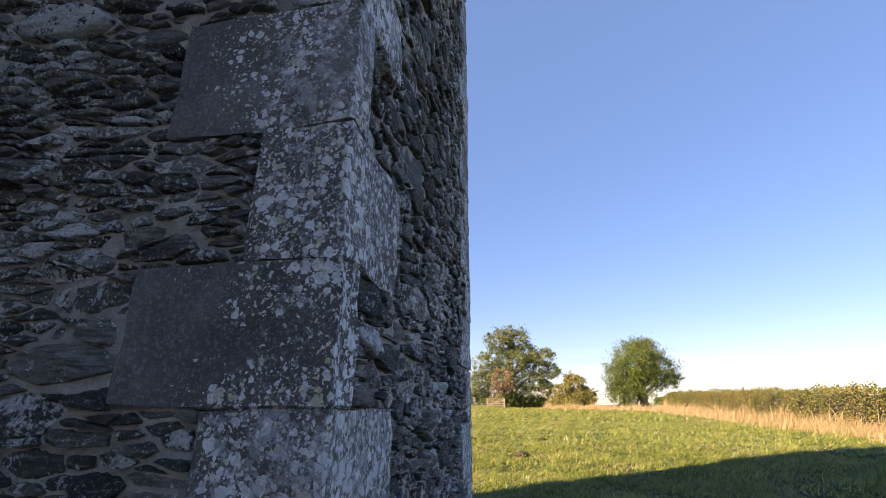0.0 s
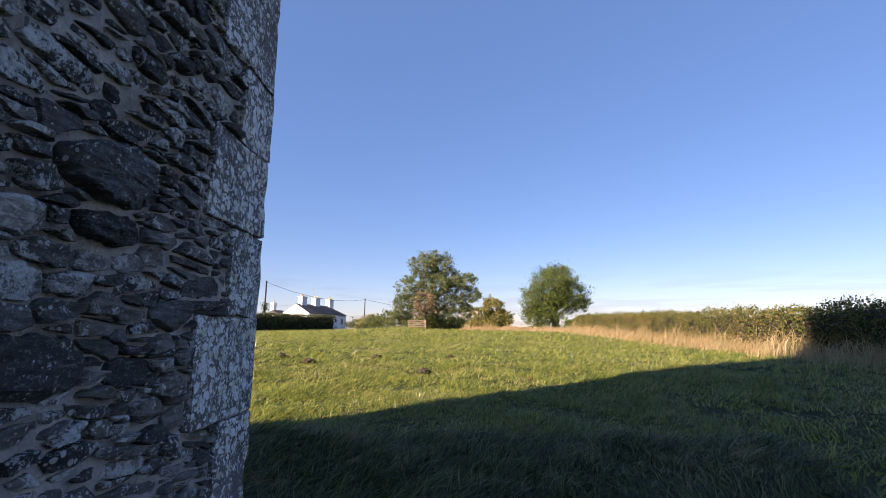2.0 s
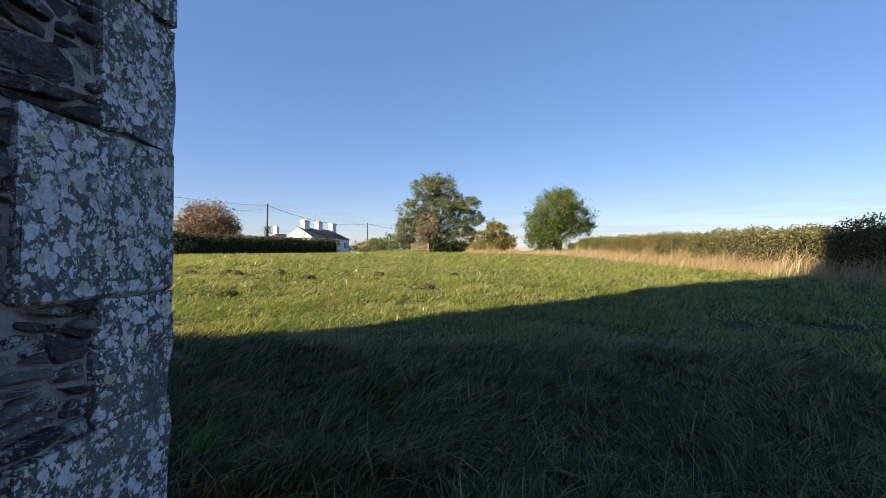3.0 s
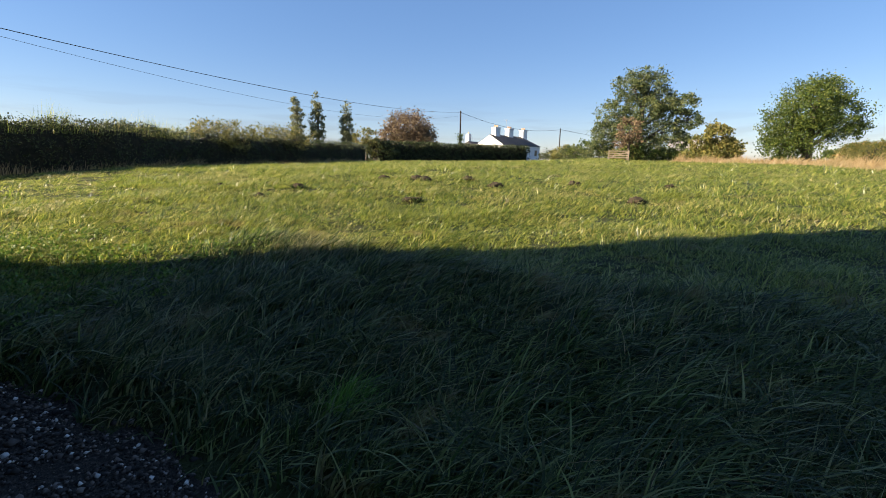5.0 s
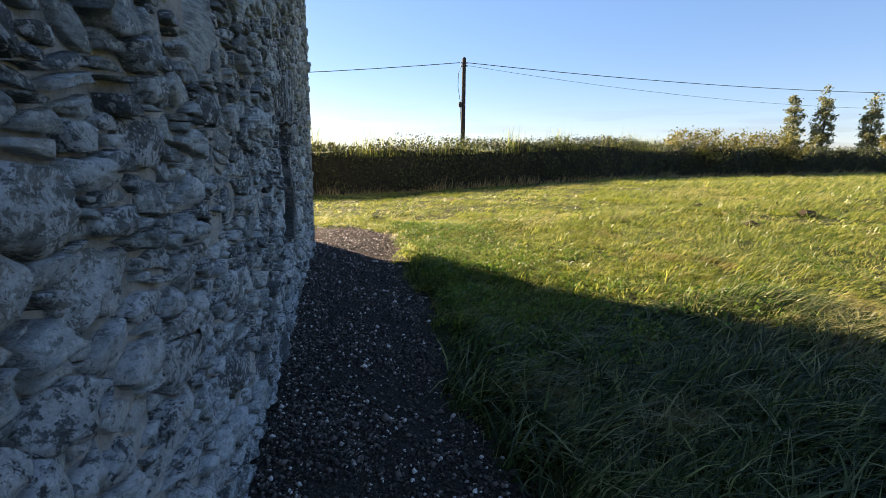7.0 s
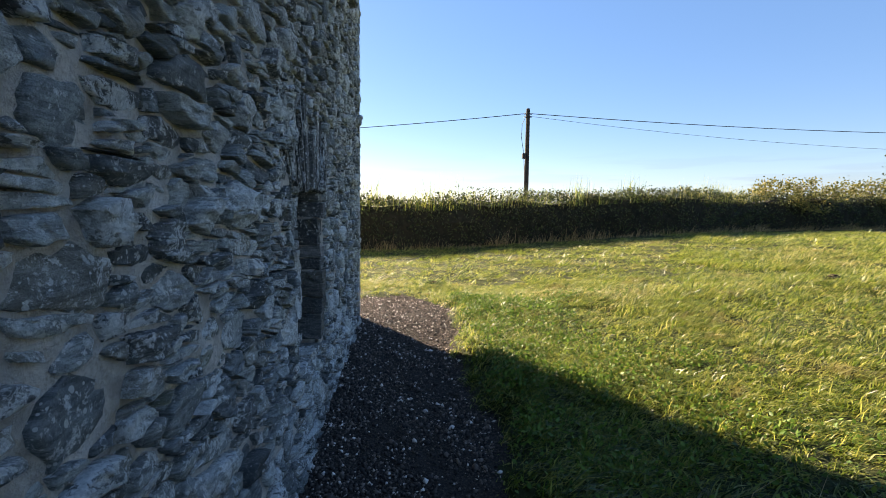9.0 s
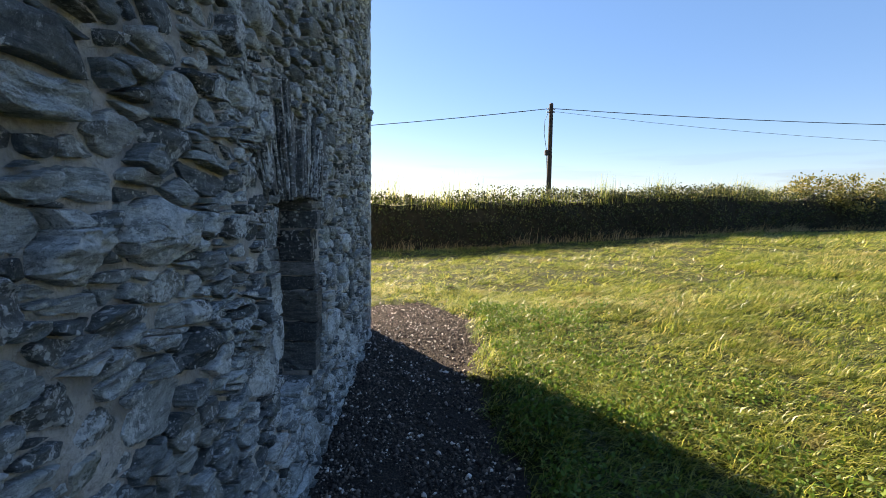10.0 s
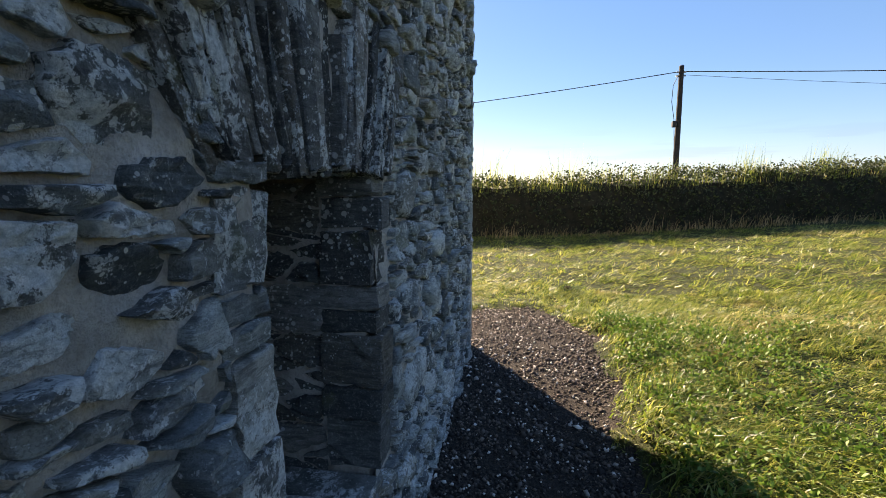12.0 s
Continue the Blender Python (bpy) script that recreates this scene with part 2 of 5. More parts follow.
def grass_material(name, greens, dry, dry_lo, dry_hi, gloss=0.45):
    k = Mat(name, 0.4)
    k.bsdf.inputs["Specular IOR Level"].default_value = gloss
    r = k.rnd()
    c = k.ramp(r, [(0.0, greens[0]), (0.5, greens[1]), (1.0, greens[2])])
    patch = k.math("ADD", k.noise(0.45, 4, 0.6), k.math("MULTIPLY", k.math("SUBTRACT", r, 0.5), 0.35))
    c = k.mix(k.step(patch, dry_lo, dry_hi), c, dry)
    # small matted tufts, browned or dark
    tuft = k.noise(1.7, 5, 0.65)
    c = k.mix(k.math("MULTIPLY", k.step(tuft, 0.56, 0.68), 0.6), c, (0.33, 0.25, 0.1))
    c = k.mix(k.math("MULTIPLY", k.step(tuft, 0.44, 0.34), 0.35), c, (0.05, 0.085, 0.016))
    return k.leafy(c, 0.55)


def leaf_material(name, stops, amount=0.3):
    k = Mat(name, 0.5)
    r = k.rnd()
    c = k.ramp(k.math("ADD", k.math("MULTIPLY", r, 0.6), k.math("MULTIPLY", k.noise(0.5, 4), 0.4)), stops)
    return k.leafy(c, amount)


def plain_material(name, c1, c2, scale=6.0, rough=0.8, bump=0.3, metal=0.0):
    k = Mat(name, rough)
    a, b = k.noise(scale, 5, 0.6), k.noise(scale * 9, 4, 0.65)
    k.bsdf.inputs["Metallic"].default_value = metal
    return k.done(k.mix(k.step(k.math("ADD", k.math("MULTIPLY", a, 0.7), k.math("MULTIPLY", b, 0.3)), 0.35, 0.65), c1, c2), [(b, bump, 0.01)])


# paler north, darker other faces: part lichen, part their light put into tone
STONE = stone_material("pale_lit_rubble_stone", (1.7, 1.73, 1.73), 0.04, True)
DARK_SHADE_STONE = stone_material("dark_shade_rubble_stone", (0.86, 0.79, 0.74), 0.02)
# lichen-free niche stone; the recess's shade is mixed into its darker tone
NICHE_SHADE_STONE = stone_material("niche_shade_rubble_stone", (0.85, 0.8, 0.77), -0.3)
QUOIN, MORTAR = quoin_material(), mortar_material()
SOIL, BED, PEBBLE = soil_material(), gravel_bed_material(), pebble_material()
GRASS = grass_material("meadow_grass", ((0.024, 0.052, 0.009), (0.16, 0.23, 0.026), (0.46, 0.45, 0.1)), (0.55, 0.48, 0.18), 0.57, 0.84, 0.75)
# greener long grass; the tower's shade is also deepened into its greens
LONG_SHADE_GRASS = grass_material("long_green_shade_grass", ((0.012, 0.03, 0.008), (0.045, 0.088, 0.018), (0.28, 0.33, 0.11)), (0.36, 0.34, 0.15), 0.58, 0.85)
FRESH_GRASS = grass_material("fresh_green_grass", ((0.06, 0.15, 0.02), (0.12, 0.26, 0.03), (0.2, 0.36, 0.06)), (0.3, 0.35, 0.1), 0.7, 0.95)
CLOVER = leaf_material("clover_leaf", [(0.2, (0.05, 0.105, 0.018)), (0.55, (0.1, 0.18, 0.027)), (0.9, (0.2, 0.28, 0.05))], 0.35)
STRAW = grass_material("dry_grass", ((0.32, 0.23, 0.11), (0.48, 0.36, 0.19), (0.6, 0.47, 0.28)), (0.28, 0.27, 0.1), 0.55, 0.8)
HEDGE_LEAF = leaf_material("hedge_leaf", [(0.2, (0.035, 0.05, 0.014)), (0.45, (0.085, 0.105, 0.024)), (0.65, (0.16, 0.15, 0.036)), (0.85, (0.28, 0.17, 0.07)), (0.97, (0.36, 0.22, 0.1))])
# leaves of hedges seen against the light; their shaded side darkens the colour
SHADE_LEAF = leaf_material("shade_hedge_leaf", [(0.2, (0.022, 0.032, 0.013)), (0.55, (0.05, 0.07, 0.022)), (0.9, (0.13, 0.14, 0.05))], 0.22)
OAK_LEAF = leaf_material("oak_leaf", [(0.2, (0.028, 0.052, 0.013)), (0.55, (0.075, 0.115, 0.022)), (0.9, (0.2, 0.225, 0.045))])
ASH_LEAF = leaf_material("ash_leaf", [(0.2, (0.04, 0.065, 0.028)), (0.55, (0.105, 0.14, 0.052)), (0.9, (0.27, 0.27, 0.095))])
COPPER_LEAF = leaf_material("copper_leaf", [(0.2, (0.080, 0.052, 0.039)), (0.55, (0.189, 0.131, 0.077)), (0.9, (0.315, 0.260, 0.131))])
POPLAR_LEAF = leaf_material("poplar_leaf", [(0.2, (0.12, 0.13, 0.07)), (0.55, (0.2, 0.22, 0.11)), (0.9, (0.36, 0.36, 0.22))], 0.55)
YELLOW_LEAF = leaf_material("yellowing_leaf", [(0.2, (0.080, 0.093, 0.026)), (0.55, (0.174, 0.173, 0.044)), (0.9, (0.315, 0.250, 0.088))])
BARK = plain_material("bark", (0.05, 0.04, 0.03), (0.13, 0.11, 0.085), 9, 0.9, 0.8)
# twigs made near black: the shade inside the hedge is in the colour
SHADED_TWIG = plain_material("shaded_hedge_core", (0.014, 0.014, 0.009), (0.035, 0.033, 0.02), 5, 0.95, 0.8)
# pole timber coloured near black to carry its backlit darkness
BACKLIT_POLE_WOOD = plain_material("backlit_pole_wood", (0.022, 0.02, 0.019), (0.05, 0.045, 0.04), 14, 0.85, 0.5)
CABLE = plain_material("cable", (0.02, 0.02, 0.022), (0.04, 0.04, 0.04), 30, 0.6, 0.0)
RENDERED = plain_material("whitewash", (0.72, 0.71, 0.69), (0.82, 0.81, 0.8), 2, 0.85, 0.2)
SLATE = plain_material("roof_slate", (0.035, 0.034, 0.036), (0.075, 0.07, 0.07), 3, 0.7, 0.4)
BARN_ROOF = plain_material("weathered_roof", (0.2, 0.19, 0.19), (0.32, 0.3, 0.29), 1.5, 0.8, 0.3)
BARN_WALL = plain_material("barn_wall", (0.3, 0.28, 0.25), (0.42, 0.4, 0.37), 1.5, 0.9, 0.4)
GATE_WOOD = plain_material("gate_timber", (0.17, 0.135, 0.095), (0.28, 0.23, 0.165), 8, 0.85, 0.5)
TERRACOTTA = plain_material("chimney_pot", (0.45, 0.3, 0.2), (0.55, 0.4, 0.3), 8, 0.85, 0.2)
GLASS_DARK = plain_material("window_pane", (0.02, 0.025, 0.03), (0.03, 0.035, 0.04), 3, 0.1, 0.0)
EARTH = plain_material("loose_earth", (0.025, 0.02, 0.012), (0.065, 0.05, 0.027), 14, 0.95, 0.9)
METAL = plain_material("galvanised_steel", (0.25, 0.26, 0.27), (0.36, 0.37, 0.38), 20, 0.45, 0.1, 0.9)


# ---- mesh helpers ----
def mesh_from(name, verts, faces, material):
    me = bpy.data.meshes.new(name)
    me.from_pydata([tuple(v) for v in verts], [], faces)
    me.materials.append(material)
    return me


def fast_mesh(name, verts, loops, sizes, material):
    """A mesh from arrays: vertices, corner indices, corners of each face."""
    me = bpy.data.meshes.new(name)
    me.vertices.add(len(verts))
    me.vertices.foreach_set("co", np.asarray(verts, np.float32).ravel())
    me.loops.add(len(loops))
    me.loops.foreach_set("vertex_index", np.asarray(loops, np.int32))
    sizes = np.asarray(sizes, np.int32)
    me.polygons.add(len(sizes))
    me.polygons.foreach_set("loop_start", np.concatenate([[0], np.cumsum(sizes)[:-1]]).astype(np.int32))
    me.polygons.foreach_set("loop_total", sizes)
    me.update(calc_edges=True)
    me.materials.append(material)
    return me


def part(name, bm, material, parent, label=""):
    """One bmesh, or finished mesh, as one object under a thing or a part (None: a thing of its own)."""
    if isinstance(bm, bmesh.types.BMesh):
        me = bpy.data.meshes.new(name)
        bm.normal_update()
        bm.to_mesh(me)
        bm.free()
        me.materials.append(material)
    else:
        me = bm
    ob = new(name, me)
    ob.parent = parent
    return tagged(ob, label)


def add_box(bm, lo, hi, bevel=0.0, m=None):
    c = [(a + b) / 2 for a, b in zip(lo, hi)]
    s = [b - a for a, b in zip(lo, hi)]
    mat = Matrix.Translation(c) @ Matrix.Diagonal((*s, 1))
    made = bmesh.ops.create_cube(bm, size=1, matrix=(m @ mat) if m else mat)["verts"]
    if bevel:
        bmesh.ops.bevel(bm, geom=list({e for v in made for e in v.link_edges}), offset=bevel, segments=1, affect="EDGES")
    return bm


def box(lo, hi, bevel=0.0, m=None):
    return add_box(bmesh.new(), lo, hi, bevel, m)


def add_tube(bm, pts, radii, sides=6):
    rings = []
    for i, p in enumerate(pts):
        p = Vector(p)
        d = (Vector(pts[min(i + 1, len(pts) - 1)]) - Vector(pts[max(i - 1, 0)])).normalized()
        u = d.cross(Vector((0.31, 0.85, 0.42))).normalized()
        w = d.cross(u)
        rings.append([bm.verts.new(p + radii[i] * (u * math.cos(a) + w * math.sin(a))) for a in [2 * math.pi * j / sides for j in range(sides)]])
    for a, b in zip(rings, rings[1:]):
        for j in range(sides):
            bm.faces.new((a[j], a[(j + 1) % sides], b[(j + 1) % sides], b[j]))
    bm.faces.new(rings[0][::-1])
    bm.faces.new(rings[-1])
    return bm


def smoothstep(v, a, b):
    t = np.clip((np.asarray(v, float) - a) / (b - a), 0, 1)
    return t * t * (3 - 2 * t)


# ---- the lie of the land ----
FACE_E, FACE_N, FACE_S, FACE_W, TOP = -0.5, 3.85, 1.12, -8.75, 17.5


def bank(x, y):
    """0 on the gravel, 1 on the grass."""
    x, y = np.asarray(x, float), np.asarray(y, float)
    wob = 0.07 * np.sin(2.1 * x + 0.6) + 0.05 * np.sin(5.3 * x) + 0.03 * np.sin(11 * x + 2)
    wob_y = 0.06 * np.sin(2.4 * y) + 0.04 * np.sin(6.1 * y + 1)
    north = y - (5.07 + wob)
    east = x - (0.25 + wob_y)
    west = -10.35 + wob_y - x + 0.35 * np.clip(4.4 - y, 0, 1)
    # the strip turns the far corner in a round sweep
    r = 1.1
    a, b = np.maximum(north + r, 0), np.maximum(west + r, 0)
    sweep = np.hypot(a, b) + np.minimum(np.maximum(north + r, west + r), 0) - r
    return np.maximum(sweep, east)


def ground_z(x, y):
    x, y = np.asarray(x, float), np.asarray(y, float)
    z = -0.3 + 0.045 * np.clip(-x - 1.7, 0, 7.0)
    b = smoothstep(bank(x, y), -0.02, 0.28)
    z = z + 0.1 * b * (1 + 0.5 * smoothstep(-x, 3, 7)) * smoothstep(x, -10.8, -8.8)
    z = z + 0.052 * np.clip(y - 6, 0, 10) + 0.0105 * np.clip(y - 16, 0, 80)
    z = z + 0.0105 * np.clip(y - 16, 0, 80) * smoothstep(x, -22, 0)
    z = z + b * (0.018 * np.sin(1.3 * x + 0.7 * y) * np.sin(0.9 * y - 0.4 * x) + 0.02 * np.sin(2.9 * x) * np.sin(3.3 * y))
    z = z + 0.13 * smoothstep(y, 5.4, 7.6) * (1 - smoothstep(y, 13, 30)) * smoothstep(x, -8.0, -3.0)
    far = np.hypot(x, y - 10)
    return z - 0.03 * np.clip(far - 110, 0, 400) - 0.004 * np.clip(far - 510, 0, 4000)


def axis_steps(a, b, fine, far):
    inner = np.arange(a, b, fine)
    out, step = [], fine
    v = b
    while v < far:
        out.append(v)
        step *= 1.12
        v += step
    pos = np.array(out)
    return np.concatenate([(a - (pos - b) - fine)[::-1], inner, pos])


def build_ground():
    gx, gy = axis_steps(-13, 4, 0.12, 1800), axis_steps(-2, 9, 0.12, 1800)
    X, Y = np.meshgrid(gx, gy)
    V = np.stack([X, Y, ground_z(X, Y)], -1).reshape(-1, 3)
    nx, ny = len(gx), len(gy)
    i = (np.arange(ny - 1)[:, None] * nx + np.arange(nx - 1)).ravel()
    quads = np.stack([i, i + 1, i + nx + 1, i + nx], -1)
    me = fast_mesh("ground", V, quads.ravel(), np.full(len(quads), 4), SOIL)
    me.materials.append(BED)
    cx, cy = V[quads].mean(1)[:, 0], V[quads].mean(1)[:, 1]
    on_bed = (bank(cx, cy) < 0.02) & (cy > -12) & (np.abs(cx) < 13)
    me.polygons.foreach_set("material_index", on_bed.astype(np.int32))
    me.polygons.foreach_set("use_smooth", np.ones(len(quads), bool))
    tagged(new("ground", me), "rough grass field with a gravel strip along the tower", "ground", kind="structure")


build_ground()


# ---- rubble masonry ----
def clip_poly(poly, n, d):
    """The part of a convex polygon where n.p <= d."""
    out = []
    for a, b in zip(poly, poly[1:] + poly[:1]):
        da, db = n[0] * a[0] + n[1] * a[1] - d, n[0] * b[0] + n[1] * b[1] - d
        if da <= 0:
            out.append(a)
        if da * db < 0:
            t = da / (da - db)
            out.append((a[0] + t * (b[0] - a[0]), a[1] + t * (b[1] - a[1])))
    return out


def rubble_cells(w, h, seed, sizes, flat, keep_out=()):
    """Flat-bedded stones that fill w x h: cells of a weighted diagram, each (site, radius, polygon).
    sizes: radius and how many to the square metre at most, largest first."""
    rng = np.random.default_rng(seed)
    H, res = h * flat, 0.012
    ny, nx = int(H / res) + 1, int(w / res) + 1
    P, Rr = [], []
    for r, most in sizes:
        free = np.ones((ny, nx), bool)
        for a, e, d, f in keep_out:
            free[max(int(e * flat / res), 0):max(int(f * flat / res) + 1, 0), max(int(a / res), 0):max(int(d / res) + 1, 0)] = False

        def stamp(p, rad):
            k = int(rad / res) + 1
            ci, cj = int(p[1] / res), int(p[0] / res)
            a, b, c, d = max(ci - k, 0), min(ci + k + 1, ny), max(cj - k, 0), min(cj + k + 1, nx)
            yy, xx = np.ogrid[a:b, c:d]
            free[a:b, c:d] &= (yy * res - p[1]) ** 2 + (xx * res - p[0]) ** 2 > rad * rad

        for p, q in zip(P, Rr):
            stamp(p, 0.86 * (q + r))
        spots = np.flatnonzero(free)
        rng.shuffle(spots)
        made, cap = 0, int(most * w * h) + 1
        for s in spots:
            i, j = divmod(int(s), nx)
            if made >= cap:
                break
            if free[i, j]:
                rr = r * (0.85 + 0.3 * rng.random())
                p = (j * res + rng.uniform(0, res), i * res + rng.uniform(0, res))
                P.append(p)
                Rr.append(rr)
                stamp(p, 0.86 * (rr + r))
                made += 1
    P, Rr = np.array(P), np.array(Rr)
    radii = [r for r, most in sizes]
    cells = []
    reach = 3.2 * max(radii)
    for i in range(len(P)):
        p, r = P[i], Rr[i]
        if any(a < p[0] < c and b < p[1] / flat < d for a, b, c, d in keep_out):
            continue
        poly = [(p[0] - 3.2 * r, p[1] - 3.2 * r), (p[0] + 3.2 * r, p[1] - 3.2 * r), (p[0] + 3.2 * r, p[1] + 3.2 * r), (p[0] - 3.2 * r, p[1] + 3.2 * r)]
        poly = [(min(max(a, 0), w), min(max(b, 0), H)) for a, b in poly]
        dv = P - p
        dist = np.hypot(dv[:, 0], dv[:, 1])
        close = np.flatnonzero(dist < min(reach, 5.5 * r + 0.12))
        for j in close[np.argsort(dist[close])][1:26]:
            if len(poly) < 3:
                break
            n = dv[j] / dist[j]
            m = (dist[j] ** 2 + r * r - Rr[j] ** 2) / (2 * dist[j])
            poly = clip_poly(poly, n, n @ p + m)
        q = (p[0], p[1] / flat)
        poly = [(a, b / flat) for a, b in poly]
        for a, b, c, d in keep_out:
            gaps = [(a - q[0], (1, 0), a), (q[0] - c, (-1, 0), -c), (b - q[1], (0, 1), b), (q[1] - d, (0, -1), -d)]
            g = max(gaps, key=lambda s: s[0])
            if g[0] < 3.3 * r and len(poly) > 2:
                poly = clip_poly(poly, g[1], g[2])
        if len(poly) > 2:
            cells.append((q, r, poly))
    return cells


def bed_split(cells, rng, share):
    """Some stones give way to two or three thin slates, bedded one on the other."""
    out = []
    for q, r, poly in cells:
        pts = np.array(poly)
        tall = np.ptp(pts[:, 1])
        if rng.random() > share or tall < 0.055:
            out.append((q, r, poly))
            continue
        n = 2 if tall < 0.1 or rng.random() < 0.5 else 3
        slope = rng.normal(0, 0.13)
        cuts = np.sort(rng.uniform(0.25, 0.75, n - 1)) * tall + pts[:, 1].min()
        way = np.array((-slope, 1.0)) / math.hypot(slope, 1)
        rest = poly
        for c in cuts:
            d = float(way @ np.array((q[0], c)))
            low, rest = clip_poly(rest, way, d) if len(rest) > 2 else [], clip_poly(rest, -way, -d) if len(rest) > 2 else []
            if len(low) > 2:
                out.append((tuple(np.mean(low, 0)), r * 0.6, low))
        if len(rest) > 2:
            out.append((tuple(np.mean(rest, 0)), r * 0.6, rest))
    return out


def inset(poly, gap, rng):
    """The polygon with each side moved in by about gap, and a corner or two knocked off."""
    pts = np.array(poly)
    if sum(a[0] * b[1] - b[0] * a[1] for a, b in zip(poly, poly[1:] + poly[:1])) < 0:
        pts = pts[::-1]
    out = [tuple(p) for p in pts]
    for a, b in zip(pts, np.roll(pts, -1, 0)):
        e = b - a
        n = math.hypot(*e)
        if n > 1e-5 and len(out) > 2:
            nrm = np.array((e[1], -e[0])) / n
            out = clip_poly(out, nrm, nrm @ a - gap * rng.uniform(0.2, 1.9))
    for k in range(2):
        if len(out) > 3:
            p = np.array(out)
            c = p.mean(0)
            ang = rng.uniform(0, 6.283)
            nrm = np.array((math.cos(ang), math.sin(ang)))
            reach = ((p - c) @ nrm).max()
            out = clip_poly(out, nrm, nrm @ c + reach * rng.uniform(0.82, 1.02))
    return out


def stone_mesh(poly, rng, proud, rings=3, gap=0.008, close=False):
    """Vertices (u, v, out) and faces of one broken, weathered stone inside the outline poly."""
    tall = np.ptp(np.array(poly)[:, 1])
    cut = inset(poly, min(gap, 0.13 * tall), rng)
    pts = np.array(cut if len(cut) > 2 else poly)
    c = pts.mean(0)
    size, tall = max(np.ptp(pts[:, 0]), 0.02), max(np.ptp(pts[:, 1]), 0.012)
    step = max(0.013, size / 16) if close else max(0.03, size / 6)
    dense = []
    for a, b in zip(pts, np.roll(pts, -1, 0)):
        n = max(1, int(round(np.hypot(*(b - a)) / step)))
        dense += [a + (b - a) * k / n for k in range(n)]
    d = np.array(dense)
    if len(d) < 5:
        d = (np.repeat(d, 2, 0) + np.roll(np.repeat(d, 2, 0), -1, 0)) / 2
    d = 0.84 * d + 0.08 * (np.roll(d, 1, 0) + np.roll(d, -1, 0))
    d += rng.normal(0, (0.022 if close else 0.035) * min(size, 1.5 * tall), d.shape)
    n = len(d)
    # the face: one tilted plane, broken away along two or three others
    tilt = rng.normal(0, (0.06, 0.14), 2)
    breaks = []
    for k in range(3):
        ang = rng.uniform(0, 6.283)
        nrm = np.array((math.cos(ang), math.sin(ang)))
        breaks.append((nrm, ((d - c) @ nrm).max() * rng.uniform(0.15, 0.95), rng.uniform(0.2, 0.9)))
    ph = rng.random(2) * 50
    if close:
        prof = [(0.98, -0.06), (1.0, 0.2), (0.99, 0.82), (0.955, 0.98), (0.86, 1.0), (0.66, 1.0), (0.42, 1.0), (0.2, 1.0)]
    else:
        prof = [(0.99, -0.06), (0.99, 0.72), (0.93, 0.99), (0.5, 1.0)][: rings + 1]
    V, F = [], []

    def face_height(a, b, o):
        k = proud * (1 + (0.34 * noise.noise((a * 9 + ph[0], b * 30, ph[1])) + 0.2 * noise.noise((a * 40 + ph[0], b * 70, ph[1])) if close else rng.normal(0, 0.09)))
        k += (a - c[0]) * tilt[0] + (b - c[1]) * tilt[1]
        for nrm, at, fall in breaks:
            k -= max(0.0, (a - c[0]) * nrm[0] + (b - c[1]) * nrm[1] - at) * fall
        return max(k, 0.25 * proud) * o

    for s, o in prof:
        for a, b in c + (d - c) * s:
            V.append((a, b, o if o < 0 else face_height(a, b, o)))
    V.append((c[0], c[1], face_height(c[0], c[1], 1.0)))
    for k in range(len(prof) - 1):
        for i in range(n):
            j = (i + 1) % n
            F.append((k * n + i, k * n + j, (k + 1) * n + j, (k + 1) * n + i))
    k = len(prof) - 1
    F += [(k * n + i, k * n + (i + 1) % n, len(V) - 1) for i in range(n)]
    return V, F


def mortar_bed(parent, o, u, nrm, w, h, seed, cell=0.034, keep_out=(), rough=0.01):
    """The lumpy, weathered face of the mortar between the stones."""
    rng = np.random.default_rng(seed)
    nx, ny = int(w / cell) + 1, int(h / cell) + 1
    gx, gy = np.linspace(0, w, nx), np.linspace(0, h, ny)
    out = np.zeros((ny, nx))
    for size, amount in ((0.4, 0.8), (0.12, 0.7), (0.05, 0.6)):
        cx, cy = int(w / size) + 3, int(h / size) + 3
        g = rng.normal(0, 1, (cy, cx))
        fx, fy = gx / size, gy / size
        i, j = fy.astype(int), fx.astype(int)
        a, b = (fy - i)[:, None], (fx - j)[None]
        a, b = a * a * (3 - 2 * a), b * b * (3 - 2 * b)
        out += amount * ((g[i][:, j] * (1 - b) + g[i][:, j + 1] * b) * (1 - a) + (g[i + 1][:, j] * (1 - b) + g[i + 1][:, j + 1] * b) * a)
    out = np.clip(out * rough, -0.012, 0.02)
    X, Y = np.meshgrid(gx, gy)
    V = np.array(o) + X.reshape(-1, 1) * np.array(u) + Y.reshape(-1, 1) * np.array((0, 0, 1.0)) + out.reshape(-1, 1) * np.array(nrm)
    k = (np.arange(ny - 1)[:, None] * nx + np.arange(nx - 1)).ravel()
    quads = np.stack([k, k + 1, k + nx + 1, k + nx], -1)
    mx, my = X.ravel()[quads].mean(1), Y.ravel()[quads].mean(1)
    ok = np.ones(len(quads), bool)
    for a, e, d, f in keep_out:
        ok &= ~((mx > a) & (mx < d) & (my > e) & (my < f))
    quads = quads[ok]
    if np.cross(u, (0, 0, 1.0)) @ np.array(nrm) < 0:
        quads = quads[:, ::-1]
    me = fast_mesh("mortar_bed", V, quads.ravel(), np.full(len(quads), 4), MORTAR)
    me.polygons.foreach_set("use_smooth", np.ones(len(quads), bool))
    tagged(part("mortar_bed", me, None, parent, "pale sandy lime mortar between the stones"), kind="stuff")


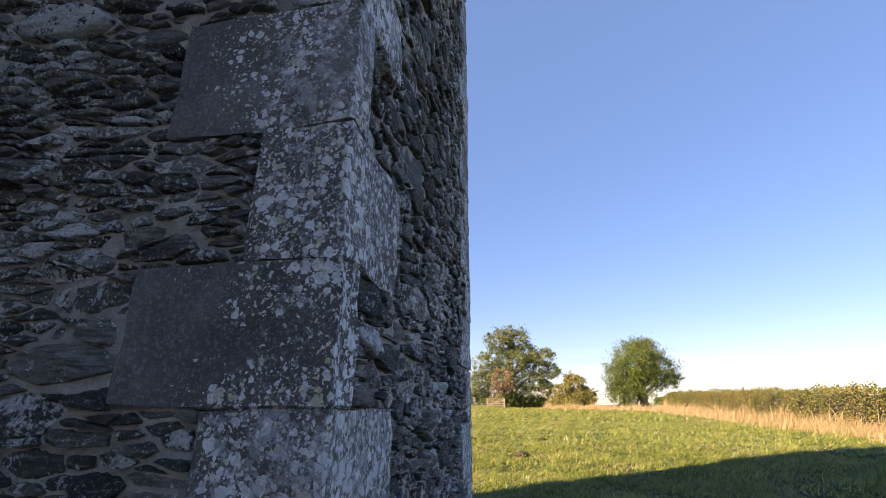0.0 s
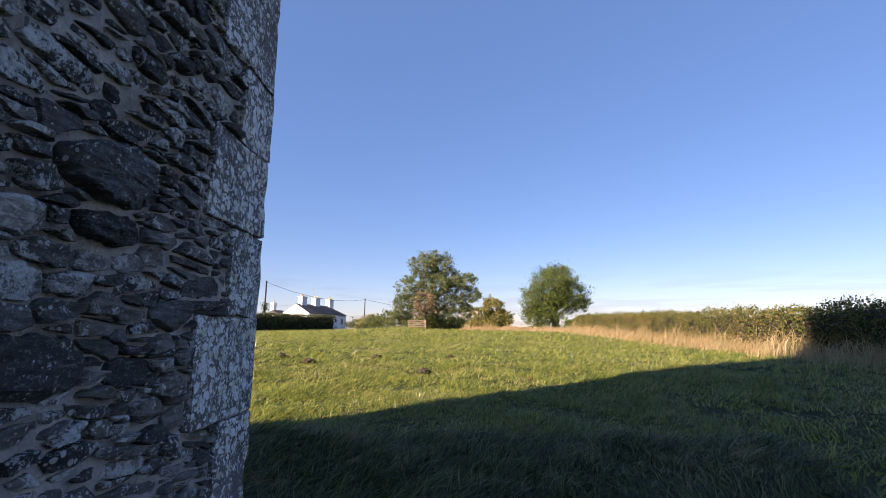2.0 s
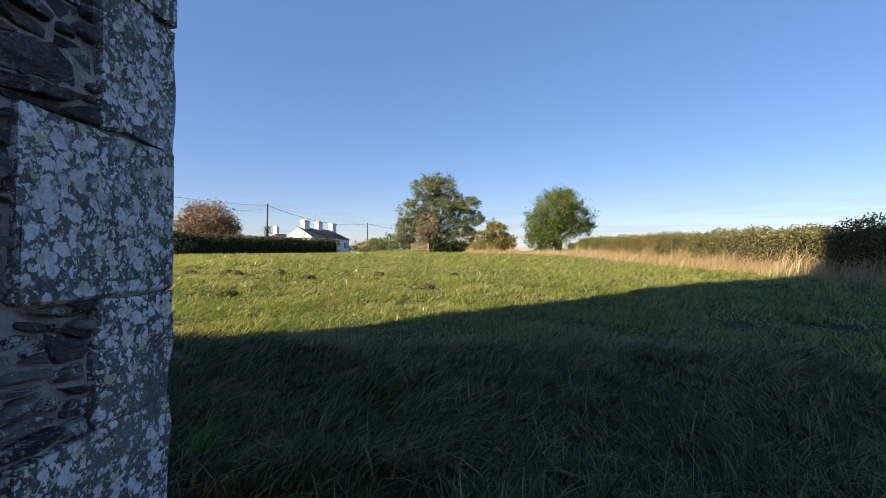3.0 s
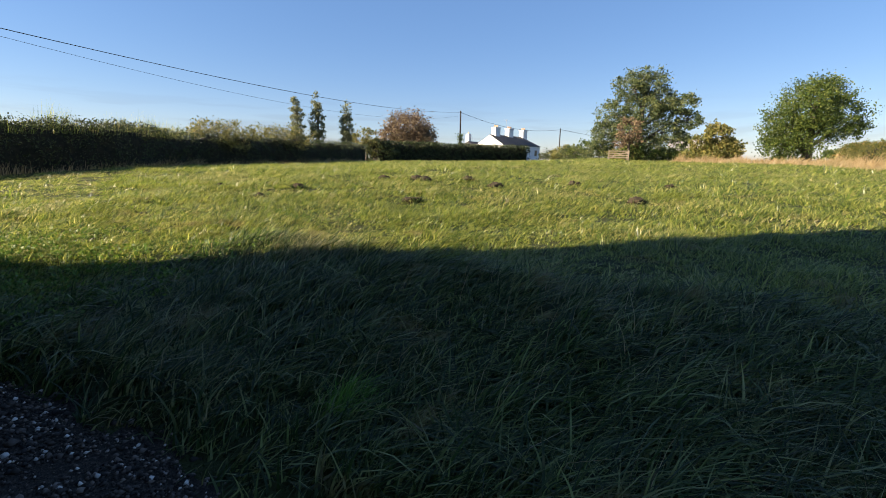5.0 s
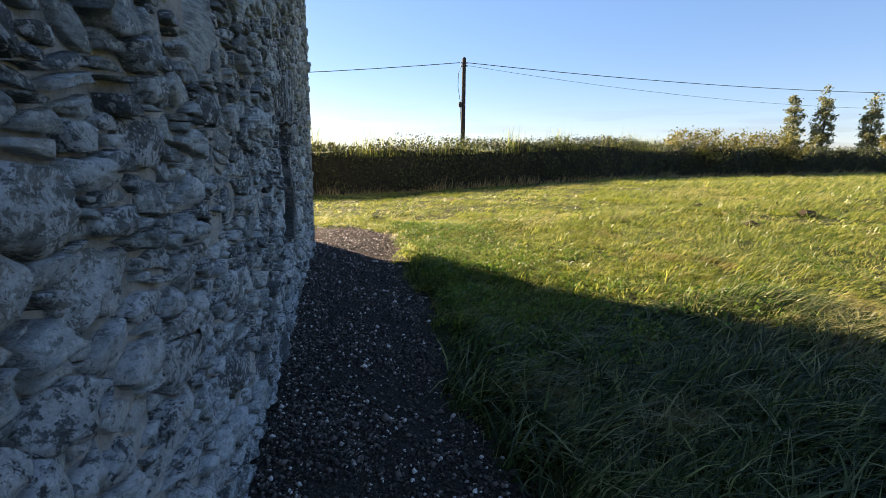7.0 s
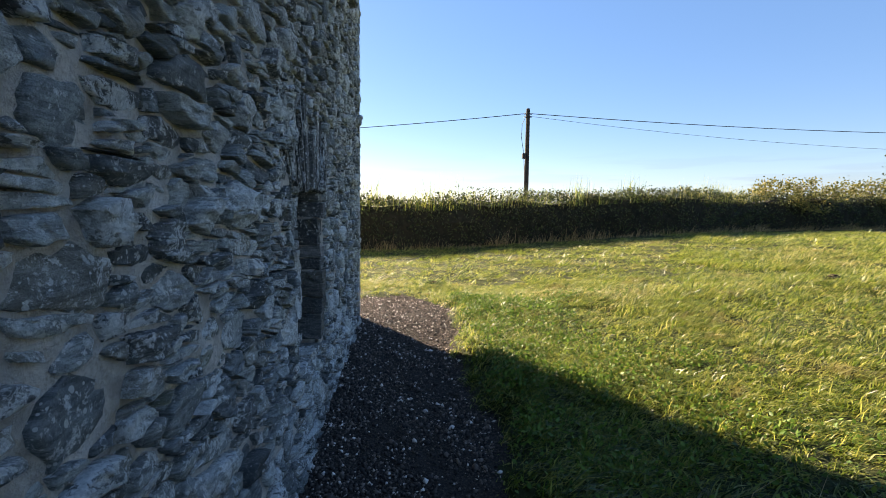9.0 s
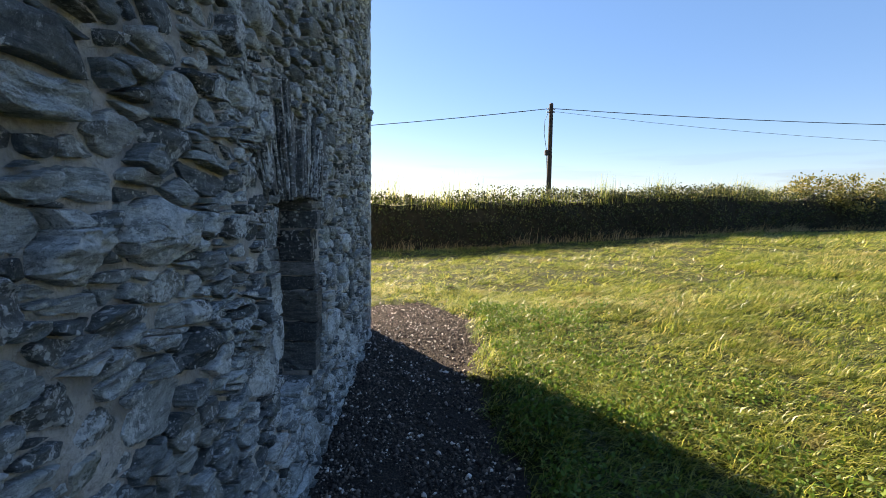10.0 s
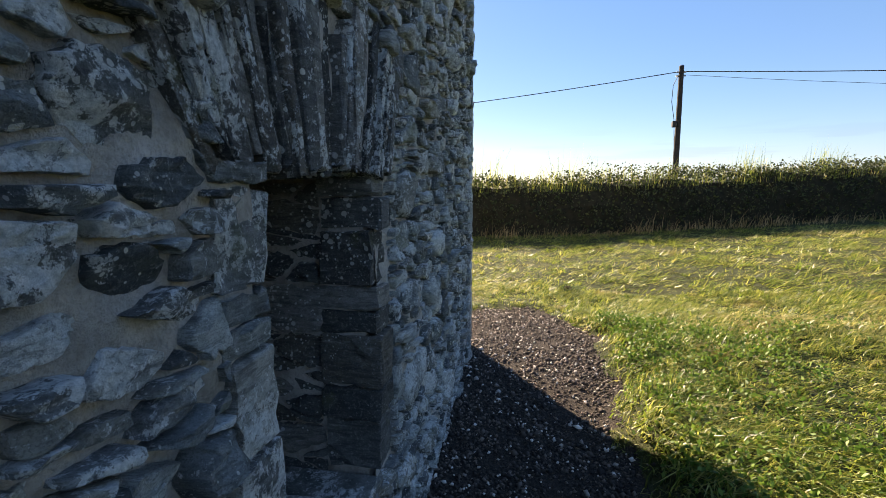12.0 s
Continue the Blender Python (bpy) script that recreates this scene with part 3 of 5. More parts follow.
def lay(V, o, u, nrm):
    """Panel coordinates to the world: u along the wall, v up, out along the normal."""
    V = np.array(V)
    return np.array(o) + V[:, :1] * np.array(u) + V[:, 1:2] * np.array((0, 0, 1.0)) + V[:, 2:] * np.array(nrm)


def rubble_panel(parent, o, u, nrm, w, h, seed, radii, flat, near, keep_out=(), proud=(0.012, 0.05), limit=300, rings=3, material=None, split=0.34):
    """Stones of one wall face. near: centre (u, v) of the stretch whose stones are objects of their own."""
    rng = np.random.default_rng(seed + 1)
    cells = bed_split(rubble_cells(w, h, seed, radii, flat, keep_out), np.random.default_rng(seed + 2), split)
    order = sorted(range(len(cells)), key=lambda i: (cells[i][0][0] - near[0]) ** 2 * 0.35 + (cells[i][0][1] - near[1]) ** 2) if near else []
    single = set(order[:limit])
    AV, AL, AS, base = [], [], [], 0
    flip = np.cross(u, (0, 0, 1.0)) @ np.array(nrm) < 0
    for i, (q, r, poly) in enumerate(cells):
        area = abs(sum(a[0] * b[1] - b[0] * a[1] for a, b in zip(poly, poly[1:] + poly[:1]))) / 2
        if area < 0.0004:
            continue
        V, F = stone_mesh(poly, rng, rng.uniform(*proud) * (0.55 + 0.45 * min(1.3, r / 0.11)), rings, rng.gamma(3.0, 0.0024) + 0.0015, i in single)
        W = lay(V, o, u, nrm)
        if flip:
            F = [f[::-1] for f in F]
        if i in single:
            part("stone", mesh_from("stone", W, F, material or STONE), None, parent)
        else:
            AV.append(W)
            AL += [a + base for f in F for a in f]
            AS += [len(f) for f in F]
            base += len(W)
    if AV:
        tagged(part("rubble_stones", fast_mesh("rubble_stones", np.concatenate(AV), AL, AS, material or STONE), None, parent), kind="stuff")


def quoin(parent, lo, hi, seed, material=None):
    """A dressed corner block with worn edges and a rough face."""
    rng = np.random.default_rng(seed)
    bm = box(lo, hi, 0.006)
    bmesh.ops.subdivide_edges(bm, edges=[e for e in bm.edges if e.calc_length() > 0.12], cuts=3, use_grid_fill=True)
    for v in bm.verts:
        v.co += Vector(rng.normal(0, 0.0042, 3))
    for f in bm.faces:
        f.smooth = False
    part("quoin", bm, material or QUOIN, parent)


# ---- the tower ----
NX0, NX1, NZ0, NZ1, NDEEP = -5.79, -5.07, 0.5, 1.65, 0.6


def build_tower():
    north = part("wall_north", north_core(), MORTAR, None)
    tagged(north, "weathered grey rubble stone tower wall with pale lichen and a blocked window", "wall", kind="structure")
    east = tagged(part("wall_east", box((-2.1, FACE_S + 0.06, -0.8), (FACE_E - 0.045, FACE_N - 1.03, TOP)), MORTAR, None), "dark rubble stone tower wall with lichened corner stones", "wall", kind="structure")
    south = tagged(part("wall_south", box((-2.1, FACE_S + 0.04, -0.8), (FACE_E - 0.046, FACE_S + 0.057, TOP)), MORTAR, None), "dark-toned rubble stone wall with large dressed corner blocks", "wall", kind="structure")
    tagged(part("wall_west", box((FACE_W + 0.012, -8, -0.8), (-2.104, FACE_N - 1.03, TOP)), MORTAR, None), "plain rubble stone body of the tower", "wall", kind="structure")
    return north, east, south


def north_core():
    bm = bmesh.new()
    y0, y1 = FACE_N - 1.026, FACE_N - 0.045
    add_box(bm, (FACE_W + 0.012, y0, -0.8), (NX0, y1, TOP))
    add_box(bm, (NX1, y0, -0.8), (FACE_E - 0.045, y1, TOP))
    add_box(bm, (NX0, y0, -0.8), (NX1, y1, NZ0))
    add_box(bm, (NX0, y0, NZ1), (NX1, y1, TOP))
    add_box(bm, (NX0, y0, NZ0), (NX1, FACE_N - NDEEP, NZ1))
    return bm


wall_north, wall_east, wall_south = build_tower()

# corner blocks: height of each course, then how far it runs along the one face and the other
COURSES_A, COURSES_B, COURSES_C = [], [], []
rng_q = random.Random(5)
JOINTS_A = (-0.5, -0.1, 0.28, 0.62, 0.98, 1.3, 1.63, 2.02, 2.45, 2.92, 3.25, 3.65, 4.0, 4.42, 4.8, 5.2, 5.6)
for k, (a, b) in enumerate(zip(JOINTS_A, JOINTS_A[1:])):
    COURSES_A.append((a, b, 0.13 if k % 2 == 0 else 0.46 + 0.04 * (k % 3), 0.62 if k % 2 == 0 else 0.22 + 0.06 * (k % 3)))
JOINTS_B = (-0.5, 0.0, 0.4, 0.79, 1.11, 1.53, 1.91, 2.3, 2.66, 3.05, 3.4, 3.8, 4.2, 4.55, 4.95, 5.35, 5.75)
for k, (a, b) in enumerate(zip(JOINTS_B, JOINTS_B[1:])):
    COURSES_B.append((a, b, 0.49 if k % 2 == 0 else 0.28, 0.28 if k % 2 == 0 else 0.48))
z = -0.3
for k in range(22):
    hgt = rng_q.uniform(0.2, 0.34)
    COURSES_C.append((z, z + hgt, rng_q.choice((0.22, 0.38)), rng_q.choice((0.22, 0.38))))
    z += hgt
for i, (a, b, e, s) in enumerate(COURSES_A):
    quoin(wall_east, (FACE_E - s, FACE_S - 0.012, a + 0.001), (FACE_E + 0.016, FACE_S + e, b - 0.001), 100 + i)
for i, (a, b, e, s) in enumerate(COURSES_B):
    quoin(wall_north, (FACE_E - s, FACE_N - e, a + 0.003), (FACE_E + 0.014, FACE_N + 0.012, b - 0.003), 200 + i)
for i, (a, b, e, s) in enumerate(COURSES_C):
    quoin(wall_north, (FACE_W - 0.012, FACE_N - e, a + 0.003), (FACE_W + s, FACE_N + 0.01, b - 0.003), 300 + i, STONE)


# ---- pieces of the walls ----
SIZES = ((0.22, 0.2), (0.17, 1.2), (0.13, 4.5), (0.095, 13), (0.068, 30), (0.045, 60))
JAMB = ((0.24, 6), (0.15, 10), (0.09, 40))
COARSE = ((0.24, 3), (0.17, 9), (0.12, 40))
SMALL = ((0.13, 3), (0.09, 12), (0.06, 40), (0.04, 90))


def wall_stones():
    z0 = -0.5
    # east face, seen from outside u runs north
    w = FACE_N - FACE_S
    keep = [(0, a - z0, e, b - z0) for a, b, e, s in COURSES_A] + [(w - e, a - z0, w, b - z0) for a, b, e, s in COURSES_B]
    rubble_panel(wall_east, (FACE_E - 0.012, FACE_S, z0), (0, 1, 0), (1, 0, 0), w, 6.8, 11, SIZES, 2.05, (1.4, 2.2), keep, material=DARK_SHADE_STONE)
    mortar_bed(wall_east, (FACE_E - 0.013, FACE_S + 0.02, z0), (0, 1, 0), (1, 0, 0), w - 0.04, 6.8, 61)
    # south face
    keep = [(1.6 - s, a - z0, 1.6, b - z0) for a, b, e, s in COURSES_A]
    rubble_panel(wall_south, (FACE_E - 1.6, FACE_S + 0.012, z0), (1, 0, 0), (0, -1, 0), 1.6, 5.2, 12, SIZES, 2.8, (0.9, 2.4), keep, limit=260, material=DARK_SHADE_STONE)
    mortar_bed(wall_south, (FACE_E - 1.6, FACE_S + 0.014, z0), (1, 0, 0), (0, -1, 0), 1.58, 5.2, 62)
    # north face
    w = FACE_E - FACE_W
    keep = [(0, a - z0, s, b - z0) for a, b, e, s in COURSES_C] + [(w - s, a - z0, w, b - z0) for a, b, e, s in COURSES_B]
    keep += [(NX0 - 0.15 - FACE_W, NZ0 - z0, NX1 + 0.12 - FACE_W, NZ1 - z0), (NX0 - 0.16 - FACE_W, NZ1 - z0, NX1 + 0.13 - FACE_W, NZ1 + 0.42 - z0)]
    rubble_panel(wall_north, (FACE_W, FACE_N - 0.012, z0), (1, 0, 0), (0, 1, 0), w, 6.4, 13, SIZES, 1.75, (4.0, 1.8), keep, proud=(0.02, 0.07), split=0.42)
    mortar_bed(wall_north, (FACE_W + 0.02, FACE_N - 0.01, z0), (1, 0, 0), (0, 1, 0), w - 0.04, 6.4, 63, 0.034, [(NX0 - FACE_W - 0.04, NZ0 - z0 - 0.02, NX1 - FACE_W + 0.0, NZ1 - z0 + 0.02)])
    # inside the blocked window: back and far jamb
    rubble_panel(wall_north, (NX0, FACE_N - NDEEP, NZ0), (1, 0, 0), (0, 1, 0), NX1 - NX0, NZ1 - NZ0 - 0.03, 14, SMALL, 2.6, (0.3, 0.6), (), (0.01, 0.03), 60, 3, NICHE_SHADE_STONE)
    rubble_panel(wall_north, (NX0, FACE_N - NDEEP, NZ0), (0, 1, 0), (1, 0, 0), NDEEP - 0.2, NZ1 - NZ0 - 0.03, 15, JAMB, 3.0, (0.1, 0.6), (), (0.008, 0.03), 60, 3, NICHE_SHADE_STONE)
    # slates set on edge over the window
    rng = np.random.default_rng(3)
    x = NX0 - 0.15
    while x < NX1 + 0.14:
        t = rng.uniform(0.024, 0.06)
        hgt = rng.uniform(0.34, 0.6)
        lean = (x + t / 2 - (NX0 + NX1) / 2) * 1.05 + rng.normal(0, 0.02)
        m = Matrix.Translation((x + t / 2, FACE_N - 0.06, NZ1 + rng.uniform(-0.03, 0.012))) @ Matrix.Rotation(lean, 4, "Y")
        bm = box((-t / 2 + 0.005, -0.4, 0), (t / 2 - 0.005, 0.07 + rng.uniform(-0.02, 0.03), hgt), 0.005, None)
        bmesh.ops.subdivide_edges(bm, edges=[e for e in bm.edges if e.calc_length() > 0.2], cuts=4, use_grid_fill=True)
        for v in bm.verts:
            v.co.x *= 1 + 0.35 * v.co.z / hgt
            v.co += Vector(rng.normal(0, 0.004, 3))
        bm.transform(m)
        part("slate", bm, DARK_SHADE_STONE, wall_north)
        x += t
    # jamb blocks at the window's two front corners, the far ones in the shade tone
    for side, x in ((-1, NX0), (1, NX1)):
        z = NZ0 + 0.05
        while z < NZ1 - 0.04:
            hgt = min(rng.choice((0.06, 0.09, 0.12, 0.2)), NZ1 - 0.005 - z)
            far = x + side * rng.uniform(0.1, 0.15)
            lip = x - side * rng.uniform(0.004, 0.03)
            quoin(wall_north, (min(far, lip), FACE_N - rng.uniform(0.2, 0.24), z + 0.004), (max(far, lip), FACE_N + rng.uniform(-0.008, 0.025), z + hgt - 0.005), int(9000 * rng.random()), NICHE_SHADE_STONE if side < 0 else STONE)
            z += hgt
    # sill slabs
    x = NX0 + 0.01
    while x < NX1 - 0.1:
        t = min(rng.uniform(0.18, 0.3), NX1 - 0.01 - x)
        quoin(wall_north, (x, FACE_N - NDEEP + 0.03, NZ0 - 0.03), (x + t - 0.008, FACE_N + rng.uniform(0.0, 0.02), NZ0 + rng.uniform(0.025, 0.05)), int(1000 * rng.random()), STONE)
        x += t
    # bedding of the upper storeys
    mortar_bed(wall_north, (FACE_W + 0.02, FACE_N - 0.019, 5.9), (1, 0, 0), (0, 1, 0), FACE_E - FACE_W - 0.04, TOP - 5.9, 64, 0.12)
    mortar_bed(wall_east, (FACE_E - 0.02, FACE_S + 0.02, 6.3), (0, 1, 0), (1, 0, 0), FACE_N - FACE_S - 0.04, TOP - 6.3, 65, 0.12)
    # upper storeys, larger and cheaper
    for par, o, u, nrm, w, h, s in ((wall_north, (FACE_W, FACE_N - 0.012, 5.95), (1, 0, 0), (0, 1, 0), FACE_E - FACE_W, TOP - 6.0, 21), (wall_east, (FACE_E - 0.012, FACE_S, 6.35), (0, 1, 0), (1, 0, 0), FACE_N - FACE_S, TOP - 6.4, 22)):
        rubble_panel(par, o, u, nrm, w, h, s, COARSE, 1.9, None, rings=2, material=STONE if par is wall_north else DARK_SHADE_STONE)


# ---- grass ----
def blades(x, y, hgt, wid, lean_dir, lean, segs, drop=0.0):
    """Vertices and faces of many curved blades of grass."""
    n = len(x)
    z = ground_z(x, y) - 0.01 - drop
    rng = np.random.default_rng(n)
    face = rng.random(n) * np.pi
    sx, sy = np.cos(face) * wid / 2, np.sin(face) * wid / 2
    lx, ly = np.cos(lean_dir), np.sin(lean_dir)
    rows = []
    for s in np.linspace(0, 1, segs + 1):
        bend = lean * s * s
        cx, cy = x + lx * bend * hgt, y + ly * bend * hgt
        cz = z + hgt * s * (1 - 0.38 * np.minimum(lean, 1.6) * s)
        k = 1 - 0.75 * s
        if s < 1:
            rows += [np.stack([cx - sx * k, cy - sy * k, cz], -1), np.stack([cx + sx * k, cy + sy * k, cz], -1)]
        else:
            rows.append(np.stack([cx, cy, cz], -1))
    per = len(rows)
    V = np.stack(rows, 1).reshape(-1, 3)
    base = (np.arange(n) * per)[:, None]
    pat, sizes = [], []
    for s in range(segs - 1):
        pat += [2 * s, 2 * s + 1, 2 * s + 3, 2 * s + 2]
        sizes.append(4)
    pat += [2 * segs - 2, 2 * segs - 1, 2 * segs]
    sizes.append(3)
    return V, (base + np.array(pat)).ravel(), np.tile(sizes, n)


def clump_noise(x, y, s):
    return 0.5 + 0.25 * (np.sin(s * x + 1.7 * np.sin(0.7 * s * y)) + np.sin(1.3 * s * y + 1.3 * np.sin(0.9 * s * x + 2)))


def inside_tower(x, y, pad=0.03):
    a = (x > FACE_W - pad) & (x < -2.1 + pad) & (y > -8) & (y < FACE_N + pad)
    return a | ((x > -2.2) & (x < FACE_E + pad) & (y > FACE_S - pad) & (y < FACE_N + pad))


def sow(name, label, x0, x1, y0, y1, tufts, per, spread, hgt, wid, segs, seed, keep, material=None):
    """Tufts of wind-laid blades over a rectangle."""
    rng = np.random.default_rng(seed)
    tx, ty = rng.uniform(x0, x1, tufts), rng.uniform(y0, y1, tufts)
    th = rng.gamma(5.0, 0.2, tufts) * (0.5 + clump_noise(tx, ty, 1.9))
    tw = 0.9 + 1.5 * (clump_noise(tx, ty, 1.1) - 0.5) + rng.normal(0, 0.75, tufts)
    tl = np.clip(rng.normal(1.32, 0.4, tufts), 0.2, 1.9)
    i = np.repeat(np.arange(tufts), per)
    n = len(i)
    sp = spread * (0.6 + 0.6 * th[i])
    x, y = tx[i] + rng.normal(0, 1, n) * sp, ty[i] + rng.normal(0, 1, n) * sp
    ok = keep(x, y, rng) & ~inside_tower(x, y)
    x, y, i = x[ok], y[ok], i[ok]
    n = len(x)
    h = hgt * np.clip(th[i], 0.35, 1.9) * rng.uniform(0.55, 1.25, n)
    way = tw[i] + rng.normal(0, 0.5, n)
    lean = np.clip(tl[i] + rng.normal(0, 0.2, n), 0.1, 1.8)
    V, L, S = blades(x, y, h, wid * rng.uniform(0.6, 1.4, n), way, lean, segs)
    tagged(new(name, fast_mesh(name, V, L, S, material or GRASS)), label, "grass", kind="stuff")


def grow_grass():
    def edge(x, y, rng):
        return bank(x, y) > rng.exponential(0.06, len(x)) - 0.03

    sow("long_grass", "long wind-blown meadow grass by the gravel", -4.6, 4.5, 4.6, 8.2, 5600, 15, 0.035, 0.155, 0.0135, 3, 1, edge, LONG_SHADE_GRASS)
    sow("long_grass", "long wind-blown meadow grass by the gravel", 0.2, 5.5, 0.0, 4.6, 2400, 15, 0.05, 0.18, 0.0145, 3, 2, edge, LONG_SHADE_GRASS)
    sow("long_grass", "long wind-blown meadow grass by the gravel", -12.0, -9.9, 0.0, 4.7, 900, 22, 0.05, 0.09, 0.01, 3, 12, edge)
    sow("meadow_grass", "sunlit yellow-green meadow grass", -11.5, -4.6, 4.6, 8.2, 9000, 14, 0.03, 0.088, 0.0108, 2, 13, edge)
    sow("meadow_grass", "sunlit yellow-green meadow grass", -11.5, 4.5, 8.2, 11.5, 11500, 11, 0.035, 0.1, 0.0138, 2, 14, edge)
    sow("meadow_grass", "sunlit yellow-green meadow grass", -15, 8, 11.5, 16, 11000, 10, 0.045, 0.12, 0.017, 2, 3, edge)
    sow("meadow_grass", "sunlit yellow-green meadow grass", -21, -11.5, -6, 16, 13000, 8, 0.045, 0.11, 0.021, 1, 4, edge)
    sow("meadow_grass", "sunlit yellow-green meadow grass", 4.5, 15, -2, 16, 7000, 10, 0.055, 0.16, 0.021, 2, 5, edge)
    sow("field_grass", "yellow-green grass of the open field", -24, 15, 16, 34, 20000, 8, 0.08, 0.16, 0.036, 1, 6, edge)
    sow("field_grass", "yellow-green grass of the open field", -30, 18, 34, 80, 22000, 7, 0.13, 0.19, 0.07, 1, 7, edge)


MOUNDS = ((-7.72, 12.36, 0.14), (-7.12, 15.18, 0.16), (-6.15, 15.35, 0.18), (-3.77, 15.1, 0.18), (-4.36, 11.66, 0.13), (-7.11, 10.59, 0.11), (-4.96, 16.18, 0.16), (-2.2, 17.44, 0.18), (0.29, 18.06, 0.16), (-9.36, 11.54, 0.11), (-0.39, 14.05, 0.18), (-4.25, 11.77, 0.11), (-5.88, 15.32, 0.16), (-11.44, 5.05, 0.07))


def stems():
    """Sparse dry flowering stems over the near grass."""
    rng = np.random.default_rng(77)
    x, y = rng.uniform(-4.5, 5, 450), rng.uniform(2.5, 9, 450)
    ok = (bank(x, y) > 0.1) & ~inside_tower(x, y)
    x, y = x[ok], y[ok]
    n = len(x)
    V, L, S = blades(x, y, rng.uniform(0.3, 0.55, n), np.full(n, 0.004), 0.9 + rng.normal(0, 0.7, n), rng.uniform(0.3, 1.3, n), 3)
    tagged(new("grass_stems", fast_mesh("grass_stems", V, L, S, STRAW)), "pale dry grass stems among the meadow grass", "grass", kind="stuff")


def clover():
    """Low broad leaves among the grass by the gravel, and one fresh green tuft."""
    rng = np.random.default_rng(79)
    cx, cy = rng.uniform(-9.5, -3.8, 260), 5.15 + rng.gamma(1.6, 0.7, 260)
    i = rng.integers(0, 260, 11000)
    x, y = cx[i] + rng.normal(0, 0.1, 11000), cy[i] + rng.normal(0, 0.1, 11000)
    ok = (bank(x, y) > 0.08) & (clump_noise(x, y, 0.9) > 0.42)
    x, y = x[ok], y[ok]
    P = np.stack([x, y, ground_z(x, y) + rng.uniform(0.03, 0.11, len(x))], -1)
    tagged(new("clover", leaf_cards(P, 0.034, 79, CLOVER, "clover")), "bright green clover and weeds among the grass", "weeds", kind="stuff")
    tx, ty = -1.45, 5.72
    n = 160
    V, L, S = blades(tx + rng.normal(0, 0.07, n), ty + rng.normal(0, 0.07, n), rng.uniform(0.15, 0.3, n), np.full(n, 0.008), 0.9 + rng.normal(0, 0.8, n), rng.uniform(0.4, 1.4, n), 3)
    tagged(new("grass_tuft", fast_mesh("grass_tuft", V, L, S, FRESH_GRASS)), "fresh bright green tuft of grass", "grass", kind="stuff")


def molehills():
    """Low mounds of dark earth and matted grass."""
    rng = np.random.default_rng(78)
    for x, y, r in MOUNDS:
        z = float(ground_z(x, y))
        bm = bmesh.new()
        bmesh.ops.create_icosphere(bm, subdivisions=3, radius=1)
        for v in bm.verts:
            k = 1 + 0.35 * noise.noise(v.co * 2.3 + Vector((x, y, 0))) + 0.12 * noise.noise(v.co * 7)
            v.co = Vector((v.co.x * r * k, v.co.y * r * k, v.co.z * r * 0.62 * k + 0.04))
        ob = part("molehill", bm, EARTH, None)
        ob.location = (x, y, z)
        tagged(ob, "low brown molehill of loose earth and matted grass", "molehill", "molehills in the field")
        n = 130
        a = rng.uniform(0, 6.28, n)
        bx, by = r * 0.95 * np.cos(a) * rng.uniform(0.6, 1.2, n), r * 0.95 * np.sin(a) * rng.uniform(0.6, 1.2, n)
        V, L, S = blades(x + bx, y + by, rng.uniform(0.08, 0.2, n), np.full(n, 0.02), a + rng.normal(0, 0.6, n), rng.uniform(0.4, 1.4, n), 2)
        V = V - np.array([x, y, z])
        tagged(part("matted_grass", fast_mesh("matted_grass", V, L, S, LONG_SHADE_GRASS), None, ob), kind="stuff")


def scatter_pebbles():
    rng = np.random.default_rng(8)
    n = 62000
    x, y = rng.uniform(-10.9, 0.5, n), rng.uniform(3.75, 5.25, n)
    x[:4000], y[:4000] = rng.uniform(-0.5, 0.4, 4000), rng.uniform(0.5, 4.9, 4000)
    drift = clump_noise(x, y, 5.0) * 0.5 + clump_noise(y, x, 13.0) * 0.5
    ok = (bank(x, y) < rng.normal(0.0, 0.05, n)) & ~inside_tower(x, y, 0.01) & (rng.random(n) < np.clip(2.2 * drift - 0.3, 0.2, 1))
    x, y = x[ok], y[ok]
    n = len(x)
    r = rng.gamma(3.0, 0.0026, n) + 0.0035
    z = ground_z(x, y) + r * 0.3
    unit = np.array([(1, 0, 0), (0, 1, 0), (-1, 0, 0), (0, -1, 0), (0, 0, 0.75), (0, 0, -0.75)], float)
    a = rng.random(n) * 6.28
    R = np.stack([np.stack([np.cos(a), -np.sin(a)], -1), np.stack([np.sin(a), np.cos(a)], -1)], -2)
    j = unit[None] * rng.uniform(0.65, 1.3, (n, 6, 1)) * r[:, None, None]
    j[:, :, 1] *= 0.75
    j[:, :, :2] = np.einsum("nij,nkj->nki", R, j[:, :, :2])
    V = (j + np.stack([x, y, z], -1)[:, None]).reshape(-1, 3)
    tri = np.array([(0, 1, 4), (1, 2, 4), (2, 3, 4), (3, 0, 4), (1, 0, 5), (2, 1, 5), (3, 2, 5), (0, 3, 5)])
    L = (np.arange(n)[:, None] * 6 + tri.ravel()).ravel()
    tagged(new("gravel", fast_mesh("gravel", V, L, np.full(n * 8, 3), PEBBLE)), "loose grey gravel along the foot of the tower", "gravel", kind="stuff")


